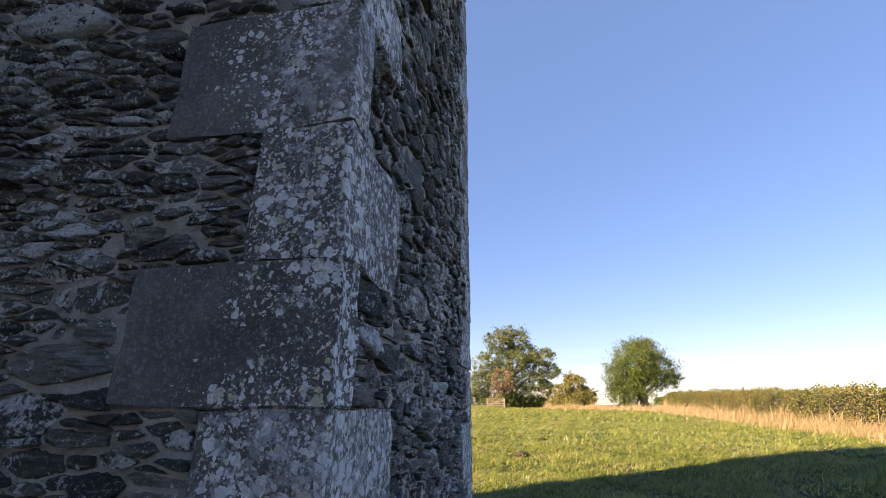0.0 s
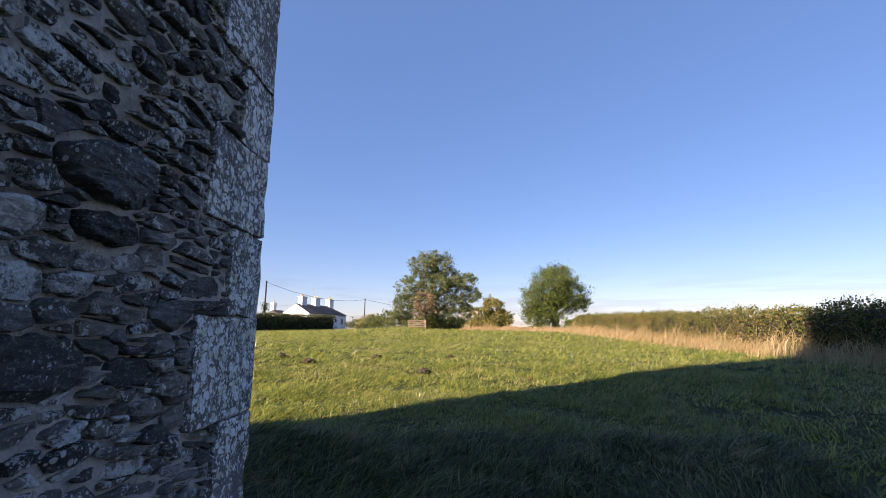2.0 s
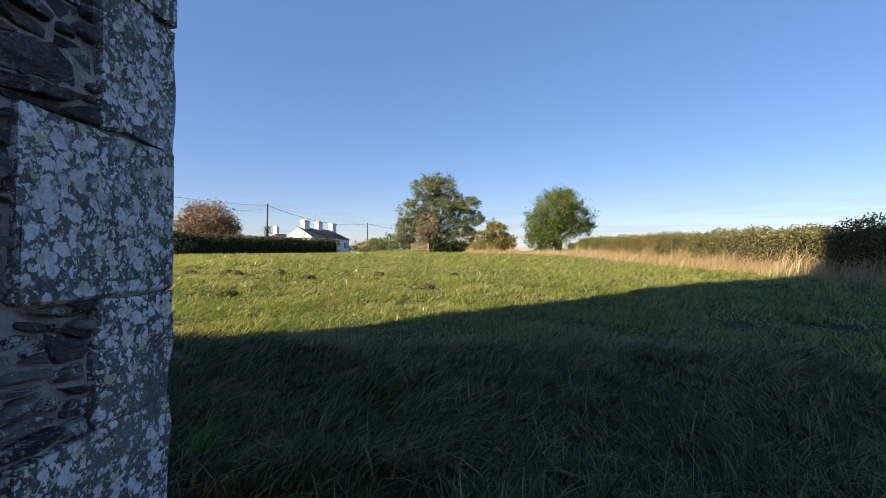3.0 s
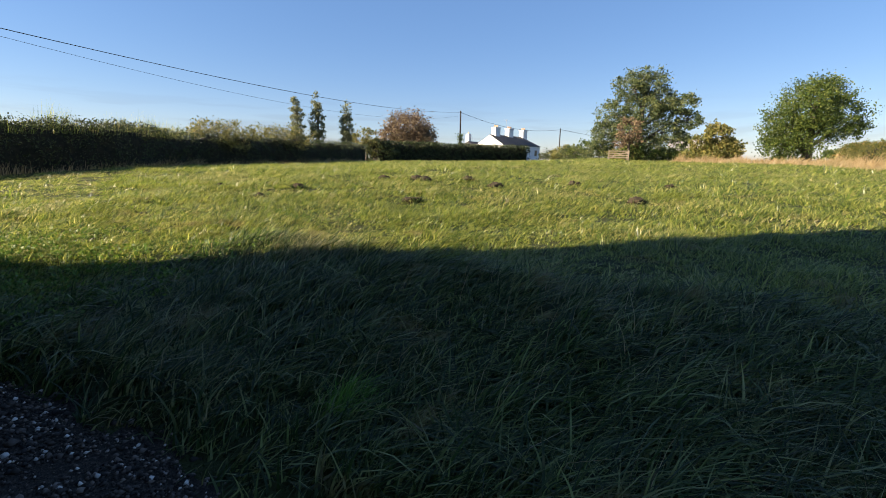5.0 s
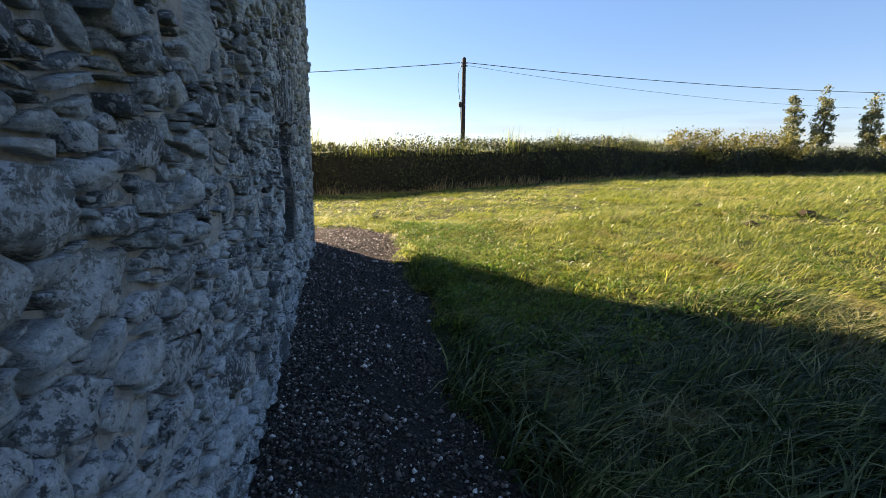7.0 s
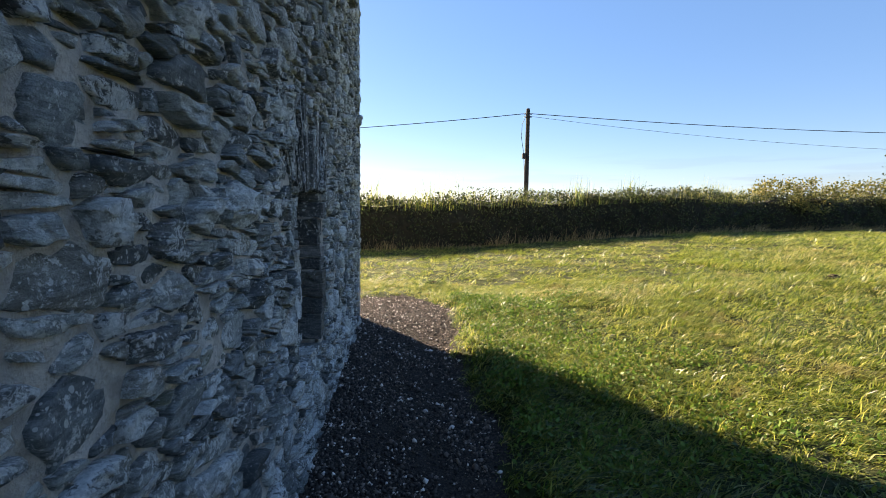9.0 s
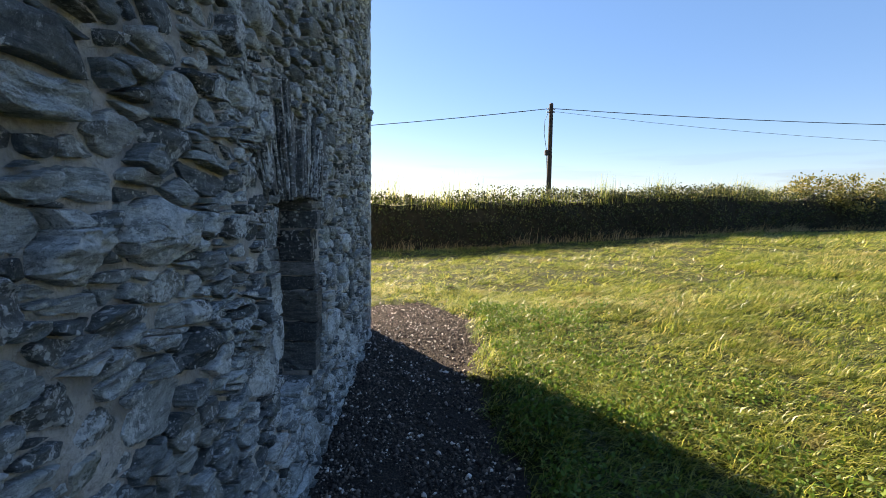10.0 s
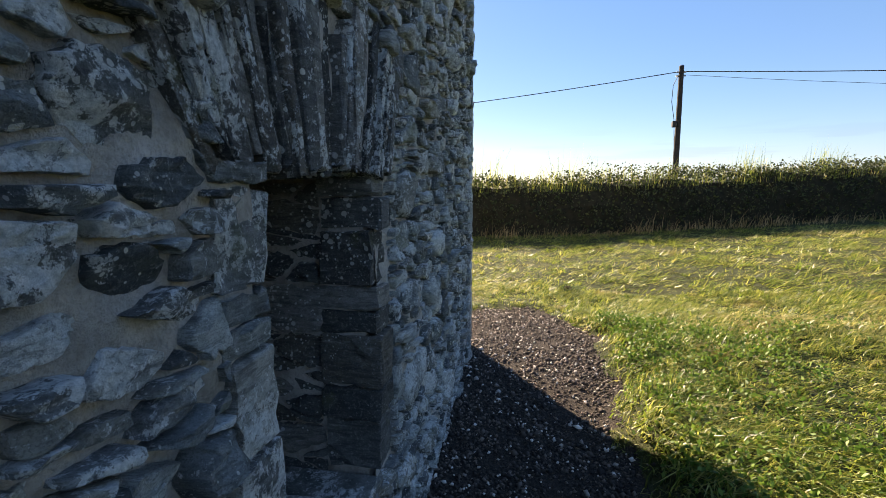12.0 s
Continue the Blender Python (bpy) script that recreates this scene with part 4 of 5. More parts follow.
# ---- leaves, hedges, trees ----
def leaf_cards(P, size, seed, material, name, up=0.3):
    """Small bent leaves at the points P."""
    rng = np.random.default_rng(seed)
    n = len(P)
    d = rng.normal(0, 1, (n, 3))
    d /= np.linalg.norm(d, axis=1)[:, None]
    e = np.cross(d, rng.normal(0, 1, (n, 3)))
    e /= np.linalg.norm(e, axis=1)[:, None] + 1e-9
    s = size * rng.uniform(0.6, 1.4, n)[:, None]
    f = np.cross(d, e)
    V = np.stack([P - d * s * 0.5, P + e * s * 0.3 + f * s * 0.08, P + d * s * 0.5, P - e * s * 0.3 + f * s * 0.08], 1).reshape(-1, 3)
    i = (np.arange(n) * 4)[:, None]
    return fast_mesh(name, V, (i + np.array([0, 1, 2, 0, 2, 3])).ravel(), np.full(2 * n, 3), material)


def along(line, s):
    """Points at the fractions s of a polyline, and its directions there."""
    line = np.array(line, float)
    seg = np.hypot(*np.diff(line, axis=0).T)
    cum = np.concatenate([[0], np.cumsum(seg)])
    t = s * cum[-1]
    k = np.clip(np.searchsorted(cum, t, side="right") - 1, 0, len(seg) - 1)
    f = ((t - cum[k]) / seg[k])[:, None]
    return line[k] * (1 - f) + line[k + 1] * f, ((line[k + 1] - line[k]) / seg[k][:, None]), cum[-1]


def hedge(label, line, height, thick, leaves, leaf, seed, material, ragged, name="hedge"):
    rng = np.random.default_rng(seed)
    root = tagged(new(name), label, "hedge")
    # dense twiggy heart, in its shaded tone
    s = np.linspace(0.012, 0.985, 90)
    c, t, total = along(line, s)
    nrm = np.stack([t[:, 1], -t[:, 0]], -1)
    gz = ground_z(c[:, 0], c[:, 1])
    prof = [(-0.42, -0.15), (-0.44, 0.5), (-0.34, 0.85), (0, 0.93), (0.34, 0.85), (0.44, 0.5), (0.42, -0.15)]
    V, F, m = [], [], len(prof)
    for i in range(len(s)):
        for a, b in prof:
            k = 1 + rng.normal(0, 0.06)
            p = c[i] + nrm[i] * a * thick * 0.74 * k
            V.append((p[0], p[1], gz[i] + b * height * 0.95 * (k if b > 0 else 1)))
        if i:
            F += [((i - 1) * m + j, (i - 1) * m + (j + 1) % m, i * m + (j + 1) % m, i * m + j) for j in range(m)]
    F += [tuple(range(m))[::-1], tuple((len(s) - 1) * m + j for j in range(m))]
    part("core", mesh_from("core", V, F, SHADED_TWIG), None, root)
    # leaves over its sides and top
    u = rng.random(leaves)
    c, t, total = along(line, u)
    nrm = np.stack([t[:, 1], -t[:, 0]], -1)
    a = rng.uniform(0, np.pi, leaves)
    L = u * total
    bulge = 1 + ragged * (0.5 * np.sin(1.9 * L + 3 * a) + 0.5 * np.sin(0.7 * L + 2) + 0.4 * np.sin(4.3 * L + 5 * a))
    rad = rng.normal(1.0, 0.07, leaves) * bulge
    ca, sa = np.cos(a), np.sin(a)
    off = np.sign(ca) * np.abs(ca) ** 0.45 * thick / 2 * rad
    up = np.abs(sa) ** 0.6 * height * (0.5 + 0.5 * rad)
    low = rng.random(leaves) < 0.45
    up = np.where(low, rng.uniform(0, 0.95, leaves) * height, up)
    off = np.where(low, np.sign(off) * thick / 2 * rad, off)
    x, y = c[:, 0] + nrm[:, 0] * off, c[:, 1] + nrm[:, 1] * off
    P = np.stack([x, y, ground_z(c[:, 0], c[:, 1]) + up], -1)
    # leaves gather in clumps with hollows between
    lump = np.sin(3.1 * L + 2.0 * np.sin(2.3 * up + 0.4 * L)) + np.sin(4.7 * up + 2.2 * np.sin(1.7 * L)) + 0.7 * np.sin(7.9 * L + 5.0 * up)
    P = P[(lump > -0.7) | (rng.random(leaves) < 0.25)]
    P += rng.normal(0, 0.05, P.shape)
    tagged(part("foliage", leaf_cards(P, leaf, seed, material, "foliage"), None, root), kind="stuff")
    return root


def sprigs(label, line, base_h, spread, count, length, seed, material):
    """Arching leafy shoots that break a hedge's outline."""
    rng = np.random.default_rng(seed)
    c, t, total = along(line, rng.random(count))
    bunch = clump_noise(c[:, 0] * 0.7, c[:, 1] * 0.7, 1.0)
    off = rng.normal(0, spread * 0.5, (count, 2))
    ln = length * rng.uniform(0.3, 1.0, count) * (0.4 + 1.1 * bunch)
    way = rng.uniform(0, 6.283, count)
    P = []
    for f in np.linspace(0.0, 1.0, 16):
        out = ln * (0.25 * f + 0.45 * f * f)
        x, y = c[:, 0] + off[:, 0] + np.cos(way) * out, c[:, 1] + off[:, 1] + np.sin(way) * out
        z = ground_z(c[:, 0], c[:, 1]) + base_h * (1 - 0.1 * rng.random(count)) + ln * (1.0 * f - 0.4 * f * f)
        P.append(np.stack([x, y, z], -1) + rng.normal(0, 0.025, (count, 3)))
    P = np.concatenate(P)
    tagged(new("hedge_sprigs", leaf_cards(P, 0.085, seed, material, "hedge_sprigs")), label, "hedge", kind="stuff")


def stalks(name, label, line, spread, count, hgt, wid, seed, material, base_h=0.0, lean=0.5, offset=0.0):
    rng = np.random.default_rng(seed)
    c, t, total = along(line, rng.random(count))
    nrm = np.stack([t[:, 1], -t[:, 0]], -1)
    off = offset + rng.normal(0, spread, count)
    x, y = c[:, 0] + nrm[:, 0] * off, c[:, 1] + nrm[:, 1] * off
    h = hgt * rng.uniform(0.4, 1.25, count) * (0.45 + 1.1 * clump_noise(x, y, 1.7)) * (1 - 0.3 * np.clip(np.abs(off - offset) / spread, 0, 2))
    V, L, S = blades(x, y, h, wid * rng.uniform(0.6, 1.5, count), 0.4 + rng.normal(0, 0.9, count), np.abs(rng.normal(lean, 0.3, count)), 2, -base_h)
    tagged(new(name, fast_mesh(name, V, L, S, material)), label, "grass", kind="stuff")


def tree(name, label, at, height, lobes, leaves, leaf, seed, material, trunk_r, crown_base=0.12, bare=0.0):
    """lobes: (dx, dy, z as part of the height, radius sideways, radius upwards)."""
    rng = np.random.default_rng(seed)
    x0, y0 = at
    z0 = float(ground_z(x0, y0))
    root = tagged(new(name), label, "tree")
    root.location = (x0, y0, z0)
    bm = bmesh.new()
    topz = height * 0.72
    add_tube(bm, [(0, 0, -0.2), (0.05, 0, height * 0.12), (0.1, 0.1, height * 0.35), (0, 0.1, topz)], [trunk_r * 1.35, trunk_r, trunk_r * 0.7, trunk_r * 0.15], 8)
    part("trunk", bm, BARK, root)
    per = np.array([l[3] ** 2 * l[4] for l in lobes]) ** 0.7
    per = per / per.sum()
    pts = []
    for (dx, dy, fz, rs, ru), share in zip(lobes, per):
        zc = fz * height
        bl = bmesh.new()
        st = Vector((0.05, 0.05, height * min(0.5, max(0.1, fz - 0.25))))
        en = Vector((dx, dy, zc))
        mid = st.lerp(en, 0.5) + Vector((0, 0, 0.06 * height))
        add_tube(bl, [st, mid, en], [trunk_r * 0.45, trunk_r * 0.28, trunk_r * 0.08], 5)
        for k in range(5):
            d = Vector(rng.normal(0, 1, 3))
            d.normalize()
            add_tube(bl, [mid.lerp(en, 0.3 + 0.12 * k), en + Vector((d.x * rs * 0.75, d.y * rs * 0.75, d.z * ru * 0.75))], [trunk_r * 0.14, trunk_r * 0.03], 4)
        part("limb", bl, BARK, root)
        # clumps of leaves on the lobe's outside, with gaps between
        n = int(leaves * share)
        nc = max(30, int(n / 38))
        d = rng.normal(0, 1, (nc, 3))
        d /= np.linalg.norm(d, axis=1)[:, None]
        rad = rng.uniform(0.55, 1.08, (nc, 1))
        cen = d * rad * np.array([rs, rs, ru]) + np.array([dx, dy, zc])
        cs = np.maximum(rng.uniform(0.16, 0.36, nc) * rs, 0.34)
        pick = rng.integers(0, nc, n)
        p = cen[pick] + rng.normal(0, 0.49, (n, 3)) * cs[pick][:, None] * np.array([1, 1, 0.7])
        pts.append(p)
    P = np.concatenate(pts)
    P = P[P[:, 2] > crown_base * height * rng.uniform(0.6, 1.3, len(P))]
    tagged(part("crown", leaf_cards(P, leaf, seed, material, "crown"), None, root), kind="stuff")
    return root


def polar(eye, az, d):
    return (eye[0] + d * math.cos(radians(az)), eye[1] + d * math.sin(radians(az)))


E1, E2 = (-0.29, 4.08), (0.45, 2.08)
LEFT_LINE = [(-16.5, -25), (-18.8, -8), (-20.6, 2.5), (-22.3, 9.8), (-24.0, 18), (-27, 23.5), (-31.7, 50)]
FAR_LINE = [(-31.5, 51.5), (-27, 65), (-20.2, 79)]
RIGHT_LINE = [(14.2, 2), (15.2, 12), (15.8, 20), (16, 32), (16.5, 62)]


def plant():
    hedge("tall dark unclipped field hedge seen against the light", LEFT_LINE, 1.95, 1.9, 60000, 0.1, 31, SHADE_LEAF, 0.15)
    hedge("dark trimmed hedge along the far field edge", FAR_LINE, 2.35, 1.8, 18000, 0.2, 32, SHADE_LEAF, 0.03)
    hedge("sunlit green and brown field hedge", RIGHT_LINE, 2.05, 1.8, 80000, 0.1, 33, HEDGE_LEAF, 0.16)
    stalks("hedge_grass", "seeding grass stems standing above the hedge", LEFT_LINE[1:6], 0.45, 5000, 1.15, 0.014, 34, GRASS, 1.5, 0.25)
    stalks("tall_grass", "pale tall grass at the foot of the shaded hedge", LEFT_LINE[1:], 0.3, 3600, 0.5, 0.02, 35, STRAW, 0, 0.6, 1.15)
    sprigs("bramble and thorn sprigs standing out of the dark hedge", LEFT_LINE[1:6], 1.8, 0.6, 800, 0.9, 131, SHADE_LEAF)
    sprigs("leafy sprigs standing out of the sunlit hedge", RIGHT_LINE, 1.9, 0.6, 500, 0.5, 133, HEDGE_LEAF)
    stalks("dry_grass", "tall straw-coloured dry grass along the hedge", RIGHT_LINE, 1.0, 15000, 1.3, 0.028, 36, STRAW, 0, 0.85, -1.45)
    stalks("dry_grass", "straw-coloured dry grass at the far field edge", [(1.5, 67), (8, 65), (15, 60)], 1.4, 5000, 0.8, 0.06, 37, STRAW, 0, 0.5)
    big = polar(E2, 92.8, 72)
    tree("ash_tree", "large spreading ash tree with thinning grey-green leaves", big, 12.6,
         [(-3.4, 0, 0.5, 2.3, 2.1), (-1.6, 0, 0.76, 2.3, 2.2), (0.9, 0.5, 0.8, 2.2, 2.1), (2.6, 0.3, 0.6, 2.0, 1.9), (4.9, 0, 0.58, 1.9, 1.6), (0.2, -0.6, 0.52, 2.6, 2.2), (5.9, 0, 0.42, 1.6, 1.3), (-4.6, 0, 0.28, 2.0, 1.8), (-1.2, -0.8, 0.3, 2.4, 1.9), (2.9, 0, 0.3, 2.4, 2.0), (5.2, 0, 0.22, 1.4, 1.2)], 33000, 0.24, 41, ASH_LEAF, 0.45, 0.02)
    tree("rowan_tree", "small browning tree with a bare pale trunk", polar(E2, 93.9, 66), 6.2, [(0, 0, 0.62, 1.6, 2.0), (0.6, 0, 0.45, 1.3, 1.2), (-0.7, 0, 0.45, 1.2, 1.2)], 1500, 0.26, 42, COPPER_LEAF, 0.14, 0.25)
    tree("oak_tree", "rounded dense green oak standing alone", polar(E2, 78.0, 70), 9.9,
         [(0, 0, 0.62, 3.6, 3.2), (-2.6, 0, 0.42, 2.4, 2.8), (2.6, 0, 0.5, 2.7, 2.3), (0.6, 0, 0.78, 2.7, 1.9), (-2.4, 0, 0.2, 2.4, 2.2), (-0.3, 0, 0.33, 2.8, 2.4), (4.0, 0, 0.42, 1.3, 1.3)], 34000, 0.21, 43, OAK_LEAF, 0.5, 0.03)
    tree("hawthorn_bush", "ragged brown-green thorn bush", polar(E2, 85.4, 68), 4.9, [(0, 0, 0.55, 1.6, 1.9), (-1.6, 0, 0.42, 1.4, 1.4), (1.6, 0, 0.3, 1.5, 1.4), (0.3, 0, 0.25, 2.0, 1.2), (-0.6, 0, 0.8, 0.9, 0.9)], 8000, 0.28, 44, YELLOW_LEAF, 0.16, 0.0)
    tree("copper_beech", "reddish-brown copper beech behind the hedge", polar(E1, 119.2, 70), 7.4, [(0, 0, 0.6, 3.6, 2.6), (2.6, 0, 0.45, 2.0, 1.7), (-2.4, 0, 0.45, 2.4, 2.0)], 16000, 0.25, 45, COPPER_LEAF, 0.3, 0.05)
    for az, h in ((132.1, 8.3), (129.8, 8.8), (126.5, 7.7)):
        tree("poplar_tree", "slim upright poplar behind the hedge", polar(E1, az, 66), h, [(0, 0, 0.8, 0.6, 1.7), (0.05, 0, 0.62, 0.85, 2.0), (-0.05, 0, 0.46, 0.9, 2.0), (0.05, 0, 0.3, 0.85, 2.0)], 4200, 0.22, int(az), POPLAR_LEAF, 0.16, 0.05)
    tree("willow_bush", "bright yellow-green bush above the hedge", polar(E1, 124.2, 58), 4.2, [(0, 0, 0.6, 1.7, 1.6), (0.9, 0, 0.4, 1.2, 1.2)], 2600, 0.22, 51, YELLOW_LEAF, 0.12, 0.0)
    tree("hedgerow_bush", "yellowing bush growing out of the hedge", polar(E1, 140.5, 36), 3.0, [(-1.4, 0.8, 0.7, 1.6, 0.9), (0, 0, 0.7, 1.7, 1.0), (1.4, 0.5, 0.6, 1.5, 0.9)], 4200, 0.14, 52, YELLOW_LEAF, 0.1, 0.0)
    tree("hedgerow_bush", "yellowing bush growing out of the hedge", polar(E1, 134.5, 42), 3.3, [(-1.6, 0, 0.6, 1.7, 0.9), (0.3, 0, 0.66, 1.9, 1.1), (2.0, 0.5, 0.6, 1.5, 0.8)], 4200, 0.15, 53, YELLOW_LEAF, 0.1, 0.0)
    for az, d, h, mat, s in ((122.7, 58, 2.7, SHADE_LEAF, 60), (101.6, 80, 2.0, SHADE_LEAF, 61), (100.3, 78, 2.6, YELLOW_LEAF, 62), (99.3, 76, 2.4, ASH_LEAF, 63), (98.0, 74, 3.2, OAK_LEAF, 64), (96.4, 72, 3.0, ASH_LEAF, 65), (95.0, 74, 2.8, OAK_LEAF, 71), (94.0, 70, 2.0, YELLOW_LEAF, 72), (93.0, 68, 2.4, OAK_LEAF, 73), (91.6, 69, 2.8, ASH_LEAF, 74), (90.4, 69, 2.0, OAK_LEAF, 66), (88.3, 70, 2.4, ASH_LEAF, 67), (86.9, 68, 1.8, YELLOW_LEAF, 68), (75.2, 66, 2.0, OAK_LEAF, 69), (74, 62, 2.2, HEDGE_LEAF, 70)):
        tree("shrub", "low shrub at the field edge", polar(E1 if az > 96 else E2, az, d), h, [(0, 0, 0.5, 1.9, h * 0.45), (1.4, 0, 0.35, 1.3, h * 0.35), (-1.4, 0, 0.35, 1.3, h * 0.35)], 1800, 0.24, s, mat, 0.08, 0.0)


# ---- poles and wires ----
POLES = []


def utility_pole(label, at, top_z, r, lean_to=(0, 0), box_on=False, ivy=0):
    x, y = at
    z0 = float(ground_z(x, y))
    root = tagged(new("utility_pole"), label, "pole")
    root.location = (x, y, z0)
    h = top_z - z0
    lx, ly = lean_to
    part("shaft", add_tube(bmesh.new(), [(0, 0, -0.3), (lx * 0.5, ly * 0.5, h * 0.5), (lx, ly, h)], [r, r * 0.88, r * 0.72], 10), BACKLIT_POLE_WOOD, root)
    bm = bmesh.new()
    add_tube(bm, [(lx, ly, h), (lx, ly, h + 0.04)], [r * 0.78, r * 0.4], 10)
    part("cap", bm, METAL, root, "grey metal pole cap")
    for dz in (0.22, 0.36):
        bm = bmesh.new()
        add_tube(bm, [(lx - 0.02, ly - 0.18, h - dz), (lx - 0.02, ly + 0.18, h - dz)], [0.03, 0.03], 6)
        part("insulator", bm, METAL, root)
    if box_on:
        part("junction_box", box((lx * 0.7 + 0.02, ly * 0.7 - 0.26, h * 0.62), (lx * 0.7 + 0.2, ly * 0.7 - 0.1, h * 0.62 + 0.24), 0.02), CABLE, root, "black pole-mounted junction box")
        bm = bmesh.new()
        add_tube(bm, [(lx + 0.1, ly - 0.1, h - 0.3), (lx * 0.9 + 0.12, ly - 0.3, h * 0.88), (lx * 0.8 + 0.12, ly - 0.32, h * 0.78), (lx * 0.7 + 0.12, ly - 0.18, h * 0.65)], [0.012] * 4, 5)
        part("down_lead", bm, CABLE, root)
        bm = bmesh.new()
        add_tube(bm, [(lx * 0.7 + 0.12, ly - 0.18, h * 0.62), (lx * 0.6 + 0.13, ly - 0.14, h * 0.5), (lx * 0.3 + 0.14, ly - 0.05, h * 0.2)], [0.012] * 3, 5)
        part("down_lead", bm, CABLE, root)
    if ivy:
        rng = np.random.default_rng(9)
        P = np.stack([rng.normal(0, 0.25, ivy), rng.normal(0, 0.25, ivy), rng.uniform(0.3, h * 0.55, ivy)], -1)
        tagged(part("ivy", leaf_cards(P, 0.22, 9, OAK_LEAF, "ivy"), None, root), kind="stuff")
    POLES.append(Vector((x + lx, y + ly, top_z - 0.2)))
    return root


def wire(label, a, b, sag, r=0.012):
    a, b = Vector(a), Vector(b)
    pts = []
    for i in range(25):
        s = i / 24
        p = a.lerp(b, s)
        p.z -= sag * 4 * s * (1 - s)
        pts.append(p)
    tagged(part("overhead_wire", add_tube(bmesh.new(), pts, [r] * 25, 5), CABLE, None), label, "wire")


def build_lines():
    utility_pole("weathered timber utility pole darkened as backlit, with black cable box", (-24.2, 10.25), 6.35, 0.125, (0, 0), True)
    p2 = polar(E1, 112.85, 72)
    utility_pole("distant timber utility pole with ivy round its foot", p2, 1.2 + 72 * math.tan(radians(5.78)), 0.14, ivy=500)
    p3 = polar(E1, 101.05, 100)
    utility_pole("thin distant timber utility pole", p3, 1.2 + 100 * math.tan(radians(3.84)), 0.13)
    a, b, c = POLES
    wire("black overhead cable strung between poles", a, b, 1.0, 0.017)
    wire("thin black overhead wire strung between poles", a + Vector((0, 0, -0.12)), b + Vector((0, 0, -0.5)), 1.7, 0.008)
    wire("black overhead cable strung between poles", b, c, 1.2, 0.025)
    wire("black overhead cable running past the tower", a, (-33, -40, 6.2), 1.2, 0.017)
    wire("black overhead cable running off behind trees", c, (10, 150, 6.5), 1.0, 0.03)


# ---- cottage, barn, gate ----
def prism_roof(bm, x0, x1, y0, y1, z0, z1, hip=0.0, over=0.25):
    """A pitched roof along x; hip: how far the far end slopes in."""
    ym = (y0 + y1) / 2
    v = [bm.verts.new(p) for p in ((x0 - over, y0 - over, z0 - 0.1), (x1 + over, y0 - over, z0 - 0.1), (x1 + over, y1 + over, z0 - 0.1), (x0 - over, y1 + over, z0 - 0.1), (x0 - over, ym, z1), (x1 - hip, ym, z1))]
    for f in ((0, 1, 5, 4), (2, 3, 4, 5), (1, 2, 5), (3, 0, 4), (3, 2, 1, 0)):
        bm.faces.new([v[i] for i in f])
    return bm


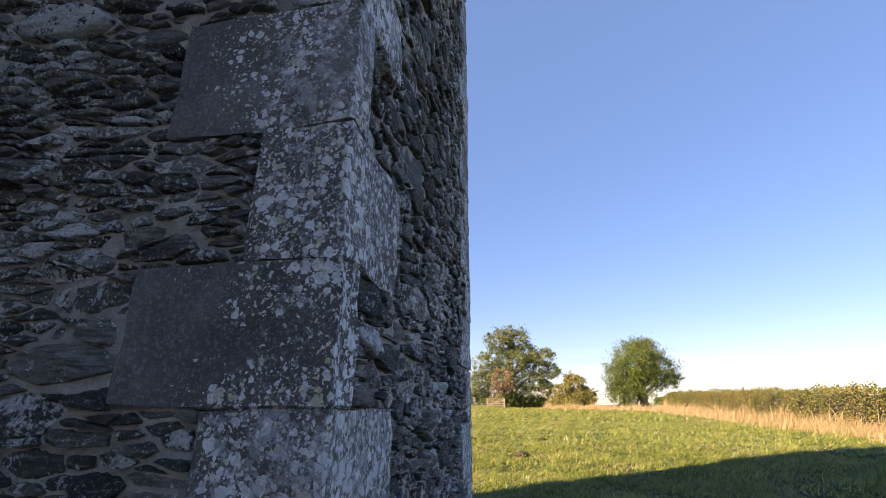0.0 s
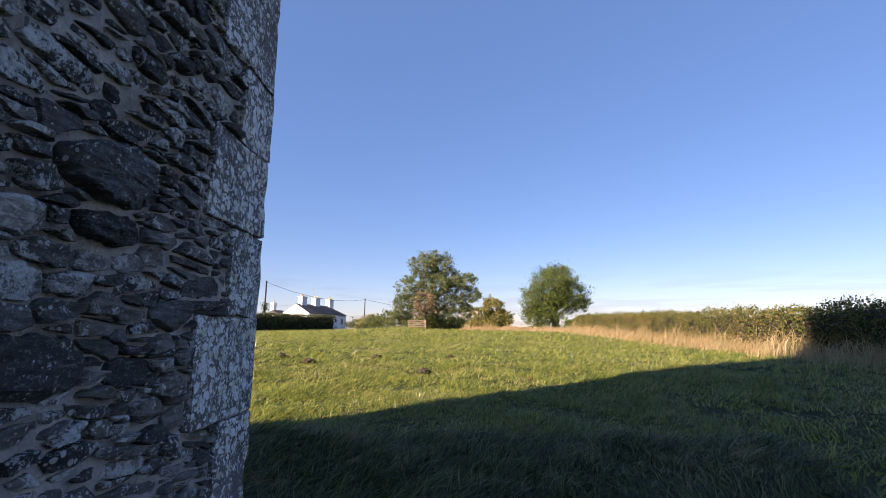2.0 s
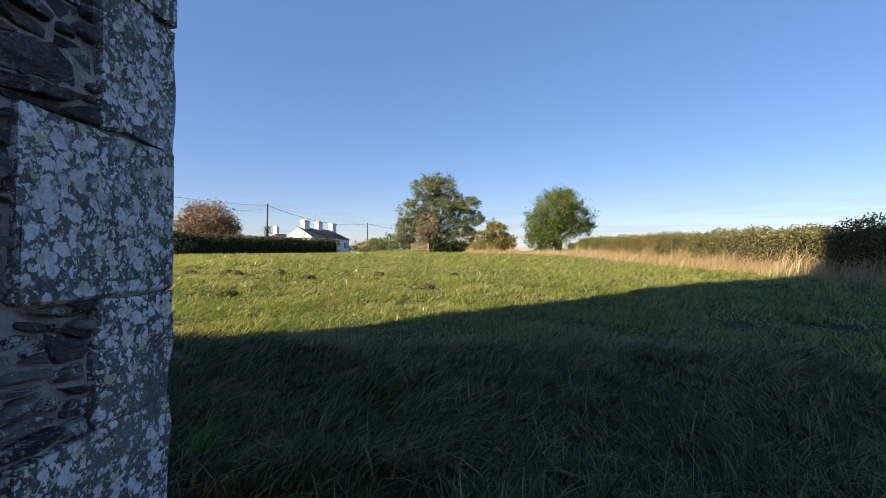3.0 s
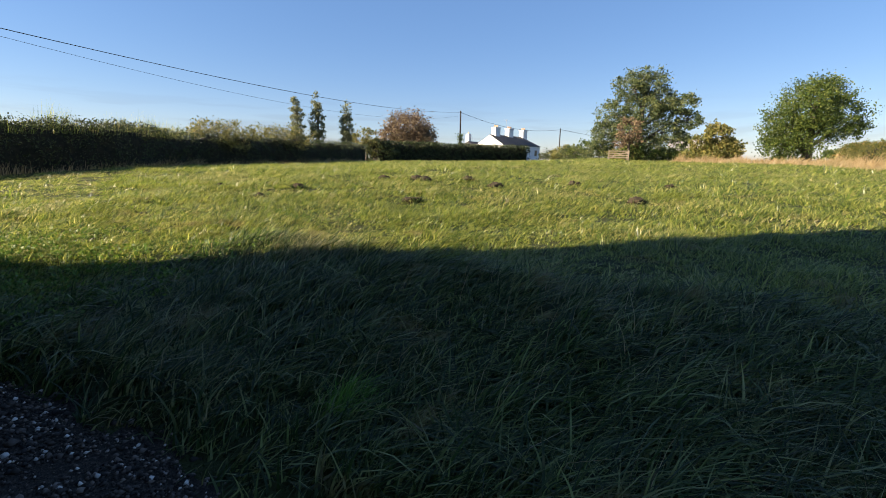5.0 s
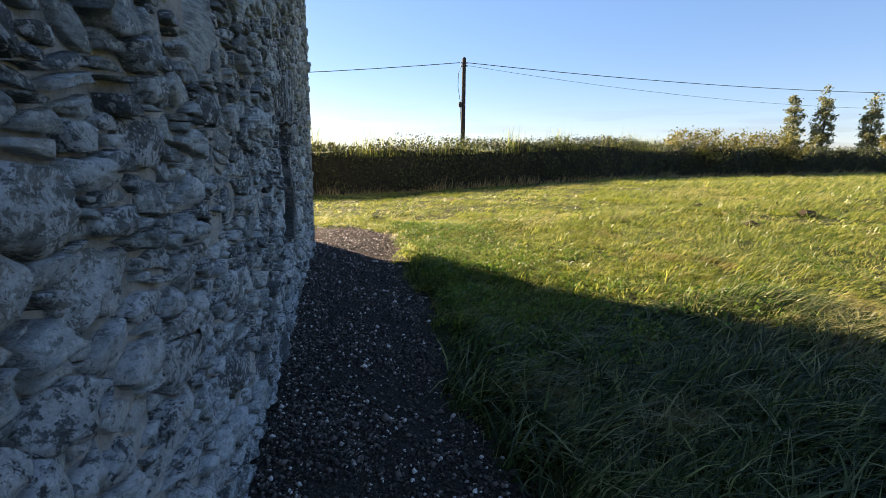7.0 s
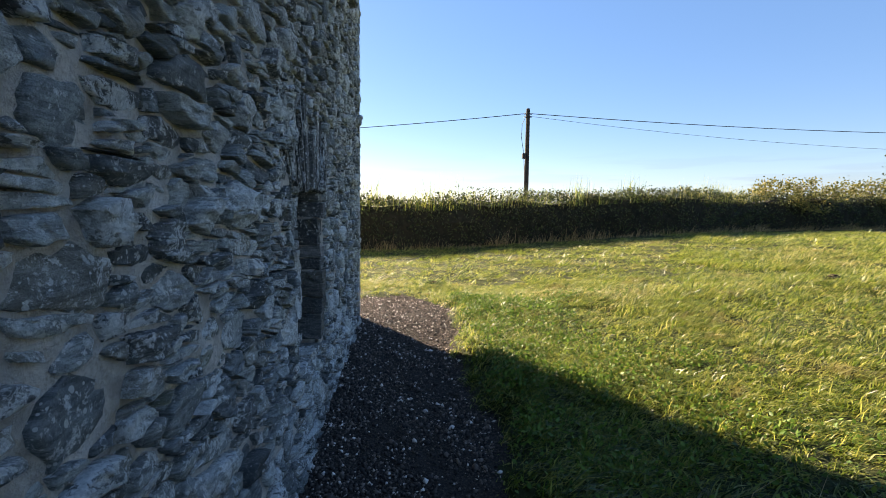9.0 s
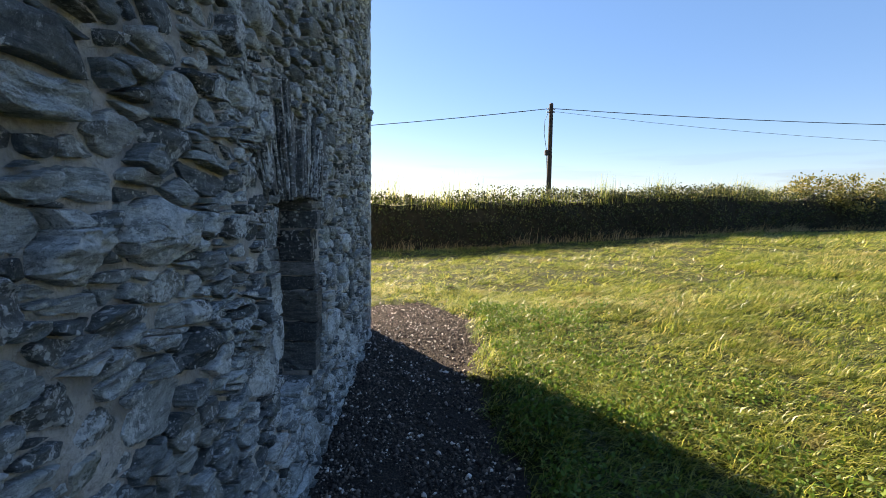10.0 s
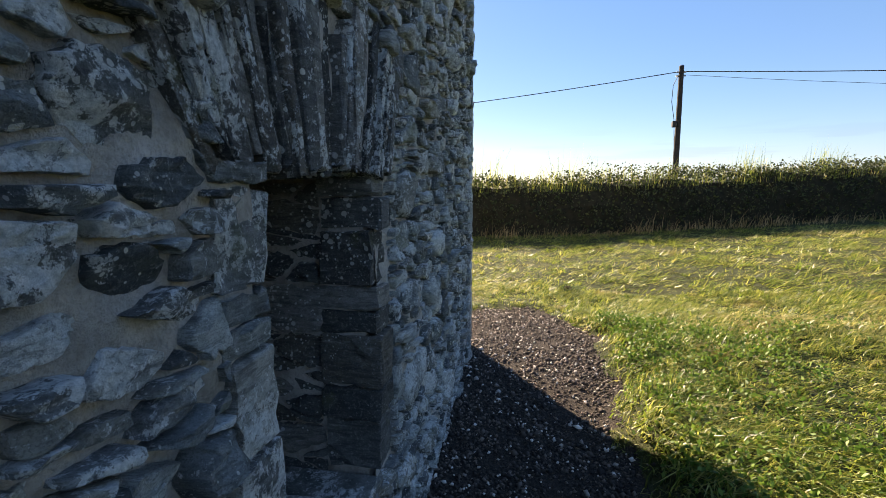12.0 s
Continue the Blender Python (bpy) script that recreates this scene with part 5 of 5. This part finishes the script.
def cottage():
    near, far_end = polar(E1, 107.7, 86), polar(E1, 103.3, 97)
    length = math.hypot(far_end[0] - near[0], far_end[1] - near[1])
    ang = math.degrees(math.atan2(far_end[1] - near[1], far_end[0] - near[0]))
    root = tagged(new("cottage"), "whitewashed cottage with dark slate roof and tall chimneys", "house")
    z0 = float(ground_z(*near))
    root.matrix_basis = pose(near[0], near[1], z0, 0, 0, ang)
    wide, eave, ridge = 6.0, 2.9, 4.75
    bm = box((0, 0, -0.4), (length, wide, eave))
    v = [bm.verts.new(p) for p in ((0.0, 0.001, eave), (0.0, wide - 0.001, eave), (0.0, wide / 2, ridge - 0.12), (0.3, 0.001, eave), (0.3, wide - 0.001, eave), (0.3, wide / 2, ridge - 0.12))]
    for f in ((0, 2, 1), (3, 4, 5), (0, 3, 5, 2), (2, 5, 4, 1)):
        bm.faces.new([v[i] for i in f])
    part("wall", bm, RENDERED, root)
    part("roof", prism_roof(bmesh.new(), 0.35, length, 0, wide, eave, ridge, 2.5), SLATE, root, "dark slate roof")
    for x in (1.2, 5.6, 10.6):
        ch = part("chimney", box((x, wide / 2 - 0.5, eave + 0.6), (x + 1.5, wide / 2 + 0.5, ridge + 1.35), 0.03), RENDERED, root)
        part("cornice", box((x - 0.08, wide / 2 - 0.58, ridge + 1.2), (x + 1.58, wide / 2 + 0.58, ridge + 1.36), 0.02), RENDERED, ch)
        for k in range(4):
            part("chimney_pot", add_tube(bmesh.new(), [(x + 0.2 + 0.36 * k, wide / 2, ridge + 1.34), (x + 0.2 + 0.36 * k, wide / 2, ridge + 1.75)], [0.13, 0.1], 8), TERRACOTTA, ch)
    for x in (3.0, 7.0, 11.0):
        wnd = part("window", box((x, -0.03, 0.9), (x + 1.0, 0.02, 2.2)), RENDERED, root)
        part("pane", box((x + 0.08, -0.04, 0.98), (x + 0.92, -0.032, 2.12)), GLASS_DARK, wnd)
    bm = bmesh.new()
    add_tube(bm, [(5.2, wide / 2, ridge), (5.2, wide / 2, ridge + 3.0)], [0.03, 0.03], 5)
    for k in range(4):
        add_tube(bm, [(5.2 - 0.5 + 0.3 * k, wide / 2 - 0.35, ridge + 2.9), (5.2 - 0.5 + 0.3 * k, wide / 2 + 0.35, ridge + 2.9)], [0.02, 0.02], 4)
    add_tube(bm, [(4.6, wide / 2, ridge + 2.9), (5.7, wide / 2, ridge + 2.9)], [0.02, 0.02], 4)
    part("aerial", bm, METAL, root, "grey television aerial")
    # low end wing with its own stack
    part("annexe", box((-1.2, wide - 0.5, -0.4), (1.6, wide + 2.8, 2.6)), RENDERED, root)
    part("annexe_roof", prism_roof(bmesh.new(), -1.2, 1.6, wide - 0.5, wide + 2.8, 2.65, 3.5, 0.0, 0.1), SLATE, root)
    ch = part("chimney", box((-0.4, wide + 1.6, 2.4), (0.4, wide + 2.4, 4.9), 0.03), RENDERED, root)
    part("chimney_pot", add_tube(bmesh.new(), [(0, wide + 2, 4.88), (0, wide + 2, 5.3)], [0.15, 0.12], 8), TERRACOTTA, ch)


def barn():
    at = polar(E2, 89.3, 92)
    z0 = float(ground_z(*at))
    root = tagged(new("barn"), "low stone barn with a pale weathered roof behind trees", "barn")
    root.matrix_basis = pose(at[0] - 0.6, at[1], z0, 0, 0, -3)
    part("wall", box((0, 0, -0.4), (9.5, 5, 2.0)), BARN_WALL, root)
    part("roof", prism_roof(bmesh.new(), 0, 9.5, 0, 5, 2.0, 3.6, 0.6), BARN_ROOF, root)


def field_gate():
    at = polar(E2, 95.9, 64)
    root = tagged(new("field_gate"), "weathered four-bar timber field gate", "gate")
    root.matrix_basis = pose(at[0], at[1], float(ground_z(*at)), 0, 0, 3)
    for x in (0, 2.3):
        part("post", box((x, -0.06, -0.3), (x + 0.14, 0.08, 1.2), 0.01), GATE_WOOD, root)
    for z in (0.25, 0.5, 0.78, 1.05):
        part("bar", box((0.14, -0.02, z), (2.3, 0.03, z + 0.11), 0.008), GATE_WOOD, root)
    part("brace", box((0, -0.03, 0), (2.3, -0.022, 0.09), 0.0, pose(0.14, 0, 0.25, 0, -18, 0)), GATE_WOOD, root)


build_lines()
cottage()
barn()
field_gate()
plant()
grow_grass()
stems()
clover()
molehills()
scatter_pebbles()
wall_stones()
